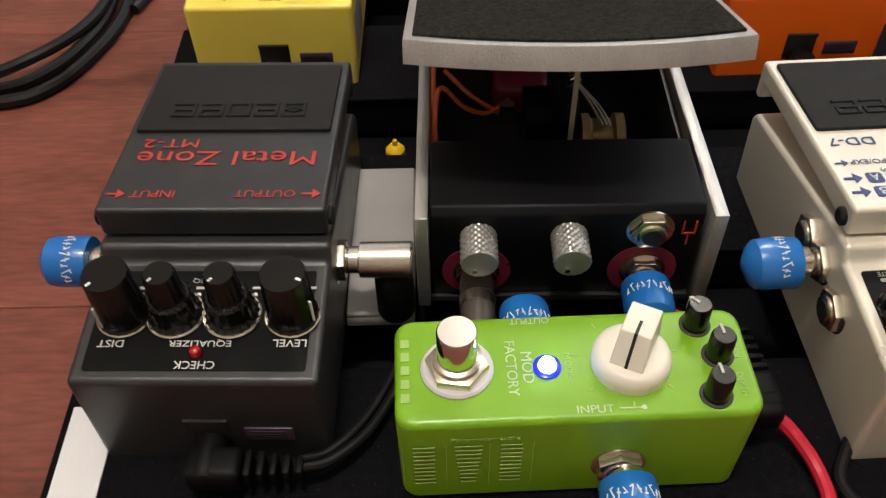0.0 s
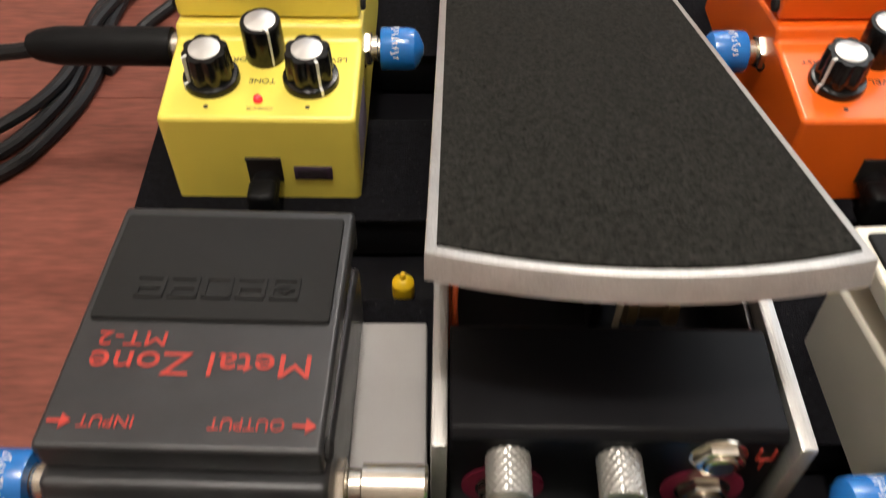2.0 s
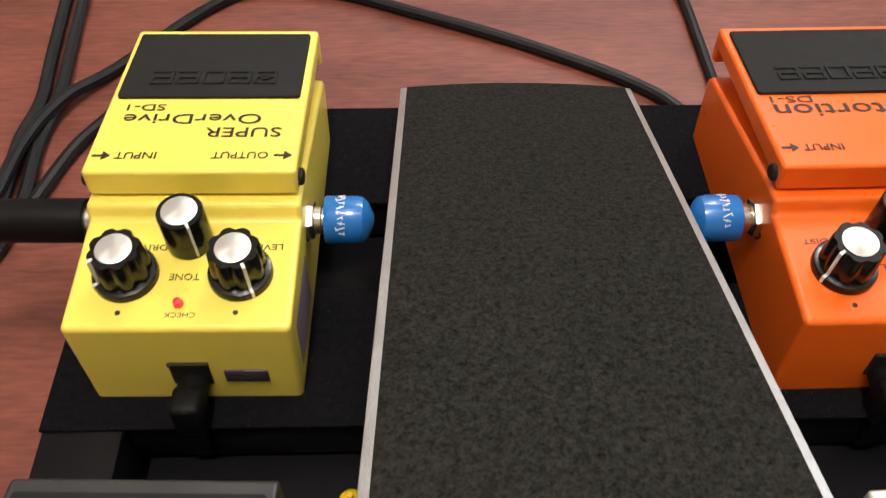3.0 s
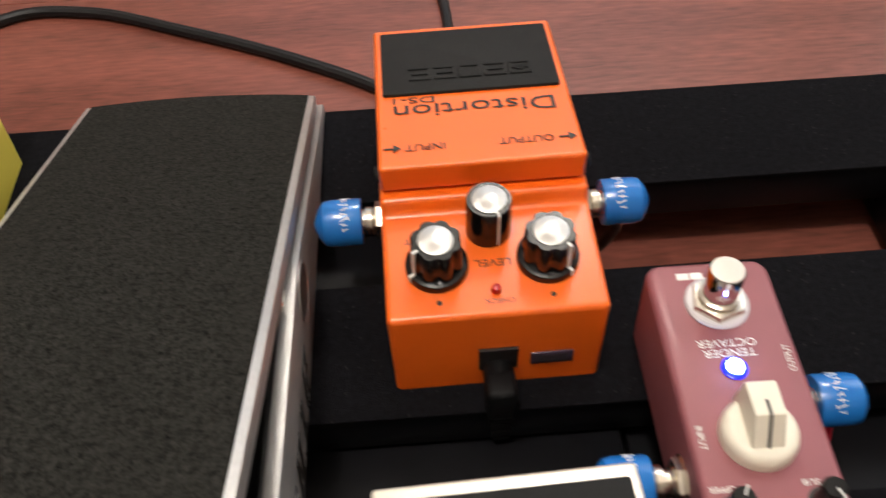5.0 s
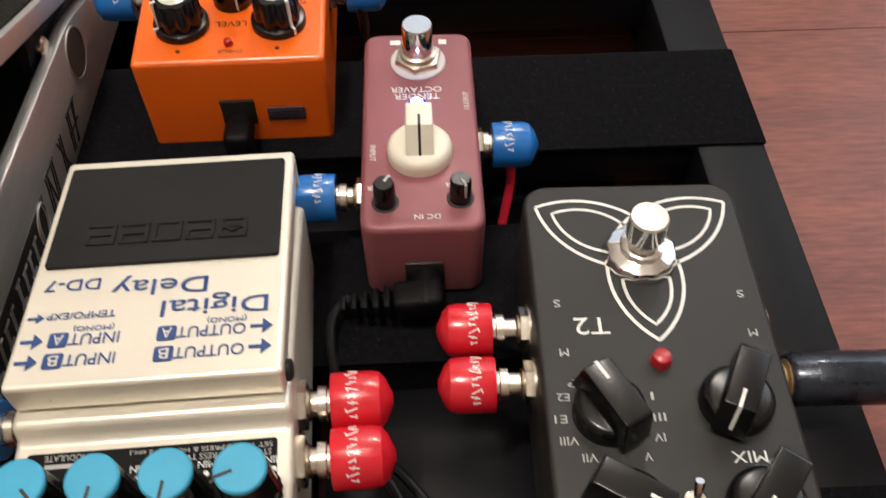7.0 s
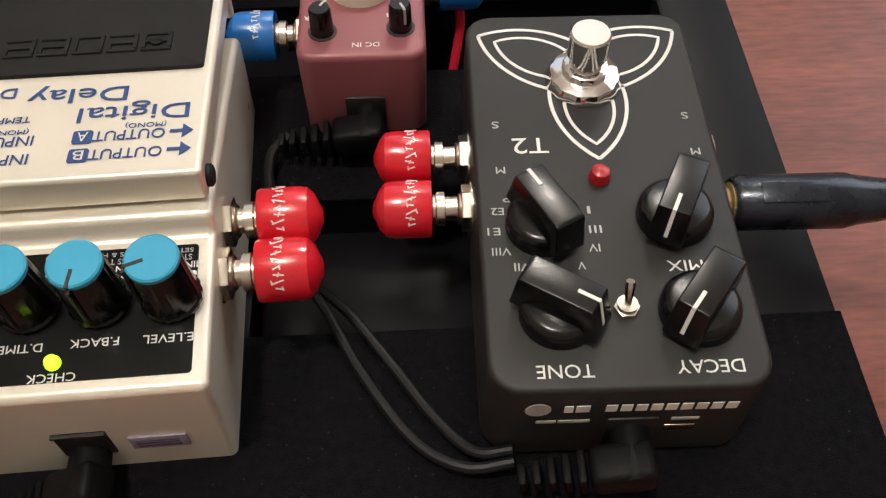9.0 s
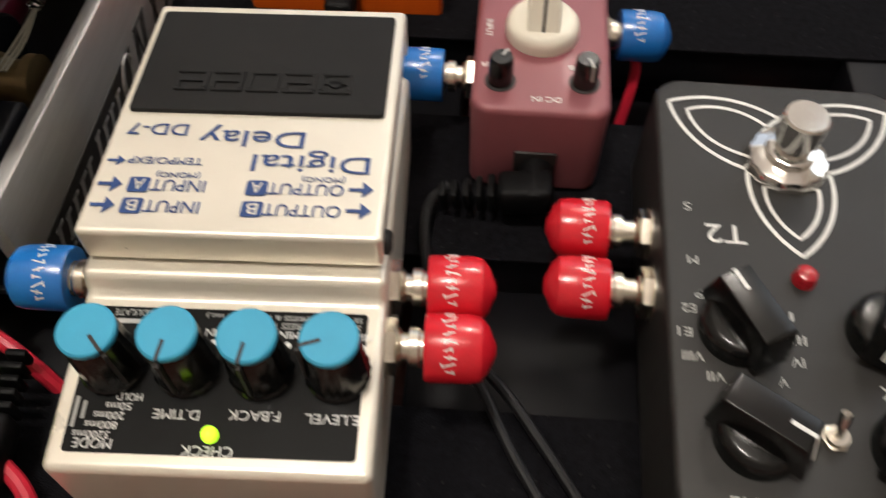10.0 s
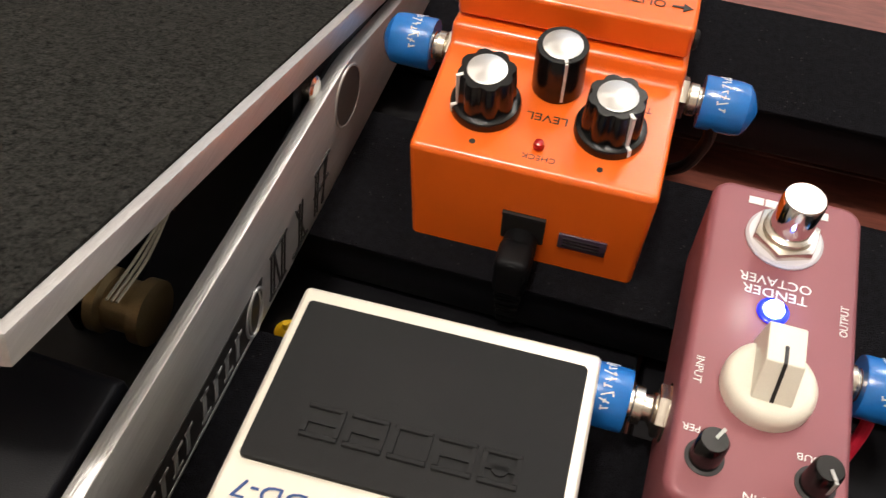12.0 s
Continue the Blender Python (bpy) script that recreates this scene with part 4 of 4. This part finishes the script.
# treadle: local y along its slope, z out of its face
def tread_outline(inset):
    near_w, far_w, y0, y1 = 0.0516 - inset, 0.0496 - inset, 0.2242 + inset, 0.4800 - inset * 0.4
    pts = []
    for i in range(15):
        u = -1 + 2 * i / 14
        pts.append((u * near_w, y0 - 0.0085 * (1 - u * u)))
    for i in range(11):
        u = 1 - 2 * i / 10
        pts.append((u * far_w, y1 + 0.0050 * (1 - u * u)))
    return pts


SLOPE = Matrix.Translation((0, 0.2265, 0.0990)) @ Matrix.Rotation(math.atan(-0.3275), 4, "X") @ Matrix.Translation((0, -0.2265, 0))
stretch = Matrix.Diagonal((1, 1.040, 1, 1))
shift = Matrix.Translation((0, 0.2265, 0)) @ stretch @ Matrix.Translation((0, -0.2265, 0))
tr = part("treadle", moved(plan(tread_outline(0.0), -0.0075, 0.0, 0.0006), SLOPE @ shift), M["alu"], vp, "aluminium treadle plate")
part("grip_sheet", moved(plan(tread_outline(0.0028), 0.0, 0.0009, 0.0003), SLOPE @ shift), M["grip"], tr, "coarse dark grip tape")
for s in (-1, 1):
    part("pivot_lug", prism([(0.335, 0.028), (0.385, 0.022), (0.380, 0.042), (0.345, 0.054)], s * 0.043 - 0.002, s * 0.043 + 0.002, 0.0006), M["plastic"], vp)
    part("pivot_bolt", lathe([(0.0040, 0), (0.0040, 0.0025), (0.0030, 0.0032)], 16, pose(s * 0.0450, 0.3500, 0.0400, 0, s * 90)), M["nickel"], vp)
# the works under the treadle
part("pot_body", lathe([(0.0125, 0), (0.0125, 0.020), (0.0115, 0.021)], 28, pose(-0.0080, 0.2900, 0.0165, 0, 90)), M["plastic"], vp)
part("pot_spool", lathe([(0.0095, 0), (0.0095, 0.003), (0.0075, 0.004), (0.0075, 0.012), (0.0095, 0.013), (0.0095, 0.0165), (0.003, 0.017)], 28, pose(0.0130, 0.2750, 0.0180, 0, 90)), M["brass"], vp, "dull brass string spool")
part("capacitor", box(-0.0200, 0.0040, 0.3060, 0.3300, 0.0035, 0.0190, 0.0045, 3), M["maroon"], vp, "maroon film capacitor")
part("bracket", box(0.0020, 0.0050, 0.2700, 0.3050, 0.0030, 0.0500, 0.0006), M["plastic"], vp)
for k, dx in enumerate((0.0, 0.0016, 0.0030)):
    part("pull_string", tube([(0.0205 + dx, 0.2700, 0.0280), (0.0185 + dx, 0.2880, 0.0235), (0.0150 + dx * 0.3, 0.3090, 0.0185)], 0.0005, 6, 4), M["string"], vp)
part("pull_string", box(0.0045, 0.0062, 0.2520, 0.2532, 0.0300, 0.0880), M["string"], vp, "flat waxed drive strap")
coil = [(0.0150 + 0.0024 * math.cos(0.9 * i), 0.3090 + 0.00036 * i, 0.0185 - 0.00002 * i + 0.0024 * math.sin(0.9 * i)) for i in range(100)]
part("spring", tube(coil, 0.0005, 5, 1, False), M["chrome"], vp, "small coil spring")
for pts in (((-0.0440, 0.2500, 0.030), (-0.0420, 0.2650, 0.050), (-0.0330, 0.2700, 0.038), (-0.0240, 0.2760, 0.030), (-0.0150, 0.2840, 0.030)),
            ((-0.0430, 0.2480, 0.028), (-0.0440, 0.2750, 0.045), (-0.0420, 0.3000, 0.050), (-0.0300, 0.3200, 0.040)),
            ((-0.0450, 0.2480, 0.026), (-0.0455, 0.2800, 0.034), (-0.0440, 0.3100, 0.040)),
            ((-0.0400, 0.2900, 0.040), (-0.0300, 0.2820, 0.034), (-0.0180, 0.2800, 0.026))):
    part("hookup_wire", tube(pts, 0.0009, 8, 6), M["wire"], vp)
part("solder_lug", box(-0.0190, -0.0130, 0.2760, 0.2800, 0.0250, 0.0330, 0.0006), M["nickel"], vp)

# ---------------------------------------------------------------- plugs
def cap_plug(m, colour, label, group):
    """A stubby plug with a vinyl cap; z of m points out of the jack."""
    p = thing("patch_plug", m, label, "patch plug", group)
    part("collar", lathe([(0.0036, -0.0030), (0.0036, 0.0010), (0.0051, 0.0013), (0.0051, 0.0036), (0.0043, 0.0039), (0.0043, 0.0047), (0.0050, 0.0055), (0.0050, 0.0070)], 24), M["nickel"], p, "nickel ring")
    c = part("cap", lathe([(0.0082, 0.0050), (0.0085, 0.0057), (0.0085, 0.0160), (0.0080, 0.0185), (0.0062, 0.0202), (0.0036, 0.0213), (0.0020, 0.0221), (0.0008, 0.0222)], 32), colour, p)
    glyph = []
    for i in range(10):
        a = 180 - 60 + 13 * i
        tall = 0.0011 + 0.0003 * (i * 7 % 3)
        g = merge(moved(box(-tall, tall, -0.00020, 0.00020, 0, 0.0002), pose(0, 0, 0, 0, 0, (18, -14, 26, -6)[i % 4])),
                  moved(box(-0.0001, 0.0003, -0.0006, 0.0006, 0, 0.0002), pose((i % 3 - 1) * tall * 0.8, 0, 0, 0, 0, (10, -20, 30)[i % 3])))
        glyph.append(moved(g, pose(0, 0, 0.0108 + 0.0004 * (i % 2), 0, 0, a) @ pose(0.00842, 0, 0, 0, 90)))
    part("cap_print", merge(*glyph), M["white"], c, "worn white script print")
    return p


X_OUT, X_IN = pose(0, 0, 0, 0, 90), pose(0, 0, 0, 0, -90)
Y_IN, Y_OUT = pose(0, 0, 0, 90), pose(0, 0, 0, -90)
blue = cap_plug(ds.matrix_basis @ pose(0.0380, 0.0515, 0.0320) @ X_OUT, M["blue"], "bright blue vinyl capped patch plug", "capped patch plugs")
for m in (ds.matrix_basis @ pose(-0.0382, 0.0515, 0.0320) @ X_IN @ pose(0, 0, 0, 0, 0, 180), sd.matrix_basis @ pose(0.0372, 0.0525, 0.0320) @ X_OUT @ pose(0, 0, 0, 0, 0, 20),
          mt.matrix_basis @ pose(-0.0395, 0.0530, 0.0320) @ X_IN @ pose(0, 0, 0, 0, 0, 150), dd.matrix_basis @ pose(-0.0396, 0.0528, 0.0330) @ X_IN @ pose(0, 0, 0, 0, 0, 170),
          oc.matrix_basis @ pose(-0.0252, -0.0200, 0.0195) @ X_IN @ pose(0, 0, 0, 0, 0, 190), oc.matrix_basis @ pose(0.0214, 0.0035, 0.0195) @ X_OUT,
          vp.matrix_basis @ pose(0.0275, 0.2050, 0.0160) @ Y_IN @ pose(0, 0, 0, 0, 0, -90), gr.matrix_basis @ pose(0.0200, 0.0090, 0.0185) @ X_OUT,
          gr.matrix_basis @ pose(-0.0200, -0.0140, 0.0175) @ X_IN @ pose(0, 0, 0, 0, 0, 180)):
    copy_thing(blue, m)
redp = cap_plug(dd.matrix_basis @ pose(0.0402, 0.0535, 0.0330) @ X_OUT, M["red"], "glossy red vinyl capped patch plug", "capped patch plugs")
for m in (dd.matrix_basis @ pose(0.0402, 0.0365, 0.0330) @ X_OUT @ pose(0, 0, 0, 0, 0, 12), t2.matrix_basis @ pose(-0.0418, 0.0176, 0.0210) @ X_IN @ pose(0, 0, 0, 0, 0, 180),
          t2.matrix_basis @ pose(-0.0418, -0.0019, 0.0210) @ X_IN @ pose(0, 0, 0, 0, 0, 172)):
    copy_thing(redp, m)

ep = thing("angle_plug", mt.matrix_basis @ pose(0.0375, 0.0545, 0.0310), "polished nickel right-angle jack plug", "jack plug")
part("sleeve", lathe([(0.0045, 0), (0.0045, 0.005), (0.0060, 0.0055), (0.0062, 0.0220), (0.0056, 0.0228)], 28, X_OUT), M["nickel"], ep)
part("elbow", merge(lathe([(0.0062, -0.026), (0.0066, -0.0245), (0.0066, -0.006), (0.0058, -0.0045)], 24, pose(0.0160, 0, 0))), M["plastic"], ep, "black plastic elbow")

hs = thing("sleeved_plug", vp.matrix_basis @ pose(-0.0295, 0.2050, 0.0160), "jack plug in translucent brown heat-shrink", "jack plug")
part("sleeve", lathe([(0.0055, 0), (0.0060, 0.004), (0.0058, 0.020), (0.0045, 0.024)], 24, Y_IN), M["sleeve"], hs)
part("band", lathe([(0.0063, 0.010), (0.0063, 0.0145)], 24, Y_IN), M["nickel"], hs)

bp = thing("instrument_plug", sd.matrix_basis @ pose(-0.0375, 0.0525, 0.0320), "straight black plastic instrument jack plug", "jack plug")
part("ferrule", lathe([(0.0058, 0), (0.0058, 0.004), (0.0066, 0.0045), (0.0066, 0.006)], 24, X_IN), M["nickel"], bp)
part("barrel", lathe([(0.0078, 0.004), (0.0080, 0.006), (0.0078, 0.050), (0.0064, 0.058), (0.0045, 0.062)], 28, X_IN), M["plastic"], bp)

np_ = thing("instrument_plug", t2.matrix_basis @ pose(0.0335, -0.0024, 0.0210), "worn dark blue-black barrel jack plug", "jack plug")
part("ferrule", lathe([(0.0048, 0), (0.0048, 0.006), (0.0062, 0.0065), (0.0062, 0.008)], 24, X_OUT), M["brass"], np_, "worn brass ferrule")
part("barrel", lathe([(0.0072, 0.0070), (0.0082, 0.0085), (0.0084, 0.040), (0.0074, 0.044), (0.0058, 0.056)], 32, X_OUT), M["barrel"], np_)
part("maker_panel", moved(box(0.0140, 0.0330, -0.0032, 0.0032, 0.0078, 0.0085, 0.0003), pose(0, 0, 0, 18)), M["barrel"], np_)
part("boot", lathe([(0.0060, 0.043), (0.0058, 0.060), (0.0040, 0.075)], 20, X_OUT), M["rubber"], np_)


# ---------------------------------------------------------------- power plugs and cables
def power_plug(m, label, ribs=5):
    """An angled power plug; -y of m points out of the socket, its lead leaves along +x."""
    p = thing("power_plug", m, label, "power plug", "black angled power plugs")
    part("nose", lathe([(0.0050, -0.002), (0.0054, 0.004), (0.0056, 0.013), (0.0048, 0.0145)], 20, Y_IN), M["plastic"], p)
    part("elbow", box(-0.0056, 0.0110, -0.0148, -0.0040, -0.0054, 0.0050, 0.0022, 3), M["plastic"], p)
    for i in range(ribs):
        part("strain_rib", box(0.0118 + 0.0038 * i, 0.0140 + 0.0038 * i, -0.0140 + 0.0004 * i, -0.0050 - 0.0004 * i, -0.0045 + 0.0003 * i, 0.0042 - 0.0003 * i, 0.0008), M["plastic"], p)
    return p


pw = power_plug(mt.matrix_basis @ pose(0.0, -0.0005, 0.0100), "black angled power plug with a ribbed strain relief")
copy_thing(pw, ds.matrix_basis @ pose(0.0, -0.0005, 0.0100) @ pose(0, 0, 0, 0, 90))
copy_thing(pw, sd.matrix_basis @ pose(0.0, -0.0005, 0.0100) @ pose(0, 0, 0, 0, 90))
copy_thing(pw, dd.matrix_basis @ pose(0.0, -0.0005, 0.0100) @ pose(0, 0, 0, 0, 150))
copy_thing(pw, oc.matrix_basis @ pose(0.0005, -OC_L / 2 - 0.0003, 0.0115) @ pose(0, 0, 0, 0, 172))
copy_thing(pw, t2.matrix_basis @ pose(0.0020, -0.0694, 0.0135) @ pose(0, 0, 0, 0, 168))
copy_thing(pw, gr.matrix_basis @ pose(0.0, -GR_L / 2 - 0.0003, 0.0145) @ pose(0, 0, 0, 0, 0))


def lead(name, pts, r, material, label, category="cable", group=""):
    ob = part(name, tube(pts, r, 10, 10), material)
    return tagged(ob, label, category, group)


G = "black power leads"
lead("power_lead", ((-0.0440, 0.1350, 0.0100), (-0.0350, 0.1385, 0.0080), (-0.0240, 0.1500, 0.0060), (-0.0150, 0.1680, 0.0050), (-0.0100, 0.1850, 0.0030)), 0.0016, M["cable"], "thin black power lead beside a charcoal pedal", "cable", G)
lead("power_lead", ((-0.0440, 0.1385, 0.0090), (-0.0360, 0.1420, 0.0070), (-0.0260, 0.1540, 0.0050), (-0.0180, 0.1700, 0.0040), (-0.0130, 0.1850, 0.0025)), 0.0014, M["cable"], "thin black power lead beside a charcoal pedal", "cable", G)
lead("power_lead", ((0.2680, 0.1330, 0.0060), (0.2550, 0.1330, 0.0040), (0.2420, 0.1420, 0.0022), (0.2280, 0.1630, 0.0020), (0.2170, 0.1850, 0.0020), (0.2080, 0.2010, -0.0060)), 0.0016, M["cable"], "thin black power lead lying on the board", "cable", G)
lead("power_lead", ((0.2680, 0.1360, 0.0070), (0.2580, 0.1370, 0.0045), (0.2480, 0.1480, 0.0022), (0.2360, 0.1660, 0.0020), (0.2240, 0.1830, 0.0020), (0.2120, 0.1990, -0.0060)), 0.0016, M["cable"], "thin black power lead lying on the board", "cable", G)
lead("power_lead", ((0.2050, 0.2480, 0.0085), (0.1990, 0.2420, 0.0060), (0.1985, 0.2300, 0.0022), (0.2020, 0.2150, -0.0080)), 0.0017, M["cable"], "thin black power lead dropping between rails", "cable", G)
lead("patch_cable", ((0.0990, 0.1500, 0.0120), (0.1060, 0.1440, 0.0080), (0.1120, 0.1330, 0.0035), (0.1110, 0.1190, 0.0030), (0.1030, 0.1060, -0.0120), (0.0940, 0.0960, -0.0250)), 0.0023, M["redcable"], "glossy red patch cable curving off a green pedal")
lead("patch_cable", ((0.2640, 0.3060, 0.0130), (0.2645, 0.3020, 0.0040), (0.2600, 0.2900, -0.0150), (0.2540, 0.2700, -0.0250)), 0.0018, M["redcable"], "red patch cable dropping through the board")
lead("patch_cable", ((0.0690, 0.1900, 0.0140), (0.0760, 0.1890, 0.0110), (0.0870, 0.1840, 0.0090), (0.0980, 0.1780, 0.0040), (0.1050, 0.1740, -0.0080), (0.1080, 0.1720, -0.0200)), 0.0023, M["redcable"], "red patch cable beside a cream pedal")
lead("patch_cable", ((0.2080, 0.3800, 0.0300), (0.2090, 0.3860, 0.0150), (0.2060, 0.3980, -0.0100), (0.1960, 0.4100, -0.0300)), 0.0022, M["cable"], "black patch cable dropping through the board")
lead("patch_cable", ((0.1250, 0.1440, 0.0025), (0.1180, 0.1300, 0.0025), (0.1240, 0.1180, 0.0025), (0.1400, 0.1080, -0.0100)), 0.0020, M["cable"], "black cable beside a cream pedal")
fl = FLOOR + 0.0035
lead("instrument_cable", ((-0.1700, 0.3865, 0.0315), (-0.2000, 0.3850, 0.0260), (-0.2500, 0.3800, 0.0000), (-0.3100, 0.3900, fl), (-0.3800, 0.4600, fl)), 0.0034, M["cable"], "thick black instrument cable plugged into a yellow pedal")
lead("instrument_cable", ((-0.3300, 0.3990, fl), (-0.2600, 0.3980, fl), (-0.2180, 0.4130, fl + 0.006), (-0.1960, 0.4480, fl + 0.006), (-0.1900, 0.5000, fl + 0.006), (-0.1790, 0.5350, fl + 0.004), (-0.1600, 0.5620, fl), (-0.1050, 0.6280, fl), (-0.0520, 0.6320, fl), (0.0070, 0.6080, fl), (0.0710, 0.5760, fl), (0.1260, 0.5400, fl), (0.1500, 0.5050, fl)), 0.0034, M["cable"], "thick black instrument cable lying on the floor")
lead("instrument_cable", ((-0.3300, 0.3840, fl), (-0.2420, 0.3900, fl), (-0.2140, 0.4040, fl), (-0.1980, 0.4350, fl), (-0.1930, 0.4650, fl), (-0.1960, 0.5050, fl), (-0.1930, 0.5350, fl), (-0.1970, 0.5750, fl), (-0.2050, 0.6600, fl)), 0.0036, M["cable"], "thick black instrument cable coiled on the floor")
lead("instrument_cable", ((-0.3300, 0.3700, fl), (-0.2360, 0.3790, fl), (-0.2070, 0.3920, fl), (-0.1900, 0.4250, fl), (-0.1830, 0.4600, fl), (-0.1860, 0.5030, fl), (-0.1840, 0.5350, fl), (-0.1875, 0.5750, fl), (-0.1950, 0.6600, fl)), 0.0036, M["cable"], "thick black instrument cable coiled on the floor")
lead("instrument_cable", ((-0.1780, 0.4650, fl), (-0.1680, 0.5000, fl), (-0.1570, 0.5210, fl), (-0.1400, 0.5500, fl), (-0.1180, 0.5750, fl)), 0.0034, M["cable"], "thick black instrument cable end beside a coil")
lead("instrument_cable", ((0.1630, 0.4700, -0.030), (0.1620, 0.5300, fl), (0.1600, 0.6100, fl), (0.1580, 0.6700, fl), (0.1900, 0.8000, fl)), 0.0030, M["cable"], "black cable running off across the floor")
lead("instrument_cable", ((0.4070, 0.2062, 0.0210), (0.4400, 0.2060, 0.0150), (0.4900, 0.2000, -0.0150), (0.5600, 0.1900, fl), (0.7000, 0.2000, fl)), 0.0034, M["cable"], "black instrument cable leaving the graphite pedal")

# ---------------------------------------------------------------- small things on and under the board
ps = thing("power_adapter", pose(-0.0215, 0.2400, 0.0), "light grey plastic power adapter block on the board", "power adapter")
part("case", box(-0.0125, 0.0115, -0.0450, 0.0300, 0.0, 0.0045, 0.0008, 2), M["grey"], ps)
part("lid", box(-0.0123, 0.0113, -0.0448, 0.0298, 0.0047, 0.0066, 0.0012, 3), M["grey"], ps)


def supply(x0, x1, y0, y1, top, label):
    """A flat supply box under the rails; most are added to darken the slots."""
    p = thing("power_supply", pose((x0 + x1) / 2, (y0 + y1) / 2, FLOOR), label, "power supply", "power supplies under the board")
    w, d, h = (x1 - x0) / 2, (y1 - y0) / 2, top - FLOOR
    part("case", box(-w, w, -d, d, 0.0, h - 0.004, 0.0015), M["plastic"], p)
    part("cover", box(-w, w, -d, d, h - 0.0036, h, 0.0012), M["frame"], p, "satin black cover")
    return p


# supply below the yellow connectors, lengthened to keep lit floor out of sight
supply(-0.093, 0.205, 0.2750, 0.3350, -0.0240, "long black supply box added to darken the slots under the board")
# the other four are added black boxes where the slots only lie in shade
supply(-0.093, 0.140, 0.3370, 0.4300, -0.0240, "broad black filler box added to darken the slots under the board")
supply(-0.093, 0.190, 0.1780, 0.2380, -0.0250, "long black supply box added to darken the slots under the board")
supply(0.2080, 0.3150, 0.2750, 0.3350, -0.0300, "flat black filler box added to hide the lit floor under the board")
supply(0.1950, 0.2720, 0.1790, 0.2330, -0.0200, "small black filler box added to darken a slot in the board")
for x, y in ((-0.0195, 0.3005), (0.0985, 0.2925)):
    yt = thing("yellow_capped_connector", pose(x, y, -0.0240), "small connector with a bright yellow cap", "connector", "yellow capped connectors")
    part("stem", lathe([(0.0038, 0.0), (0.0035, 0.0025), (0.0033, 0.008)], 16), M["plastic"], yt)
    part("cap", lathe([(0.0042, 0.0060), (0.0044, 0.0090), (0.0042, 0.0135), (0.0026, 0.0155), (0.0014, 0.0160)], 20), M["tip"], yt, "bright yellow cap")
    part("pin", lathe([(0.0013, 0.0155), (0.0010, 0.0185)], 10), M["tip"], yt)
tagged(part("tape_strip", box(-0.1215, -0.1065, 0.1205, 0.1640, 0.0001, 0.0012, 0.0004), M["paper"]), "strip of white tape stuck on the fabric rail", "tape")

# pendant lamps, added out of view with an assumed cord and canopy
cl = thing("ceiling_lamp", pose(UNSEEN_LAMPS[0][0], UNSEEN_LAMPS[0][1], 2.42), "round pendant lamp on a short cord, added out of view", "ceiling lamp", "pendant lamps")
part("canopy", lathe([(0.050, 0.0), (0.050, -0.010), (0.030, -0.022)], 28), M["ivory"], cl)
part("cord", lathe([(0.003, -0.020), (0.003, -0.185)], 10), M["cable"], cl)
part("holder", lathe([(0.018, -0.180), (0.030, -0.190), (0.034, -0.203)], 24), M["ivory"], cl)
copy_thing(cl, pose(UNSEEN_LAMPS[1][0], UNSEEN_LAMPS[1][1], 2.45))

# ---------------------------------------------------------------- floor planks, last
PW, PL, X0, X1 = 0.2035, 1.2, -1.6, 1.9
cut = {}
row = 0
y = 0.2440 - PW * 9
while y + PW < 2.9:
    x = X0 - (0.37 * row % 1) * 0.2
    while x < X1 - 0.01:
        a, b = max(x, X0), min(x + PL, X1)
        size = round(b - a, 3)
        if size not in cut:
            ob = part("plank", box(0, size - 0.0003, 0, PW - 0.0003, -0.003, 0.0, 0.0003, 1), M["wood"], floor)
            cut[size] = ob.data
        else:
            ob = new("plank", cut[size])
            ob.parent = floor
        ob.location = (a, y, FLOOR)
        x += PL
    row += 1
    y += PW
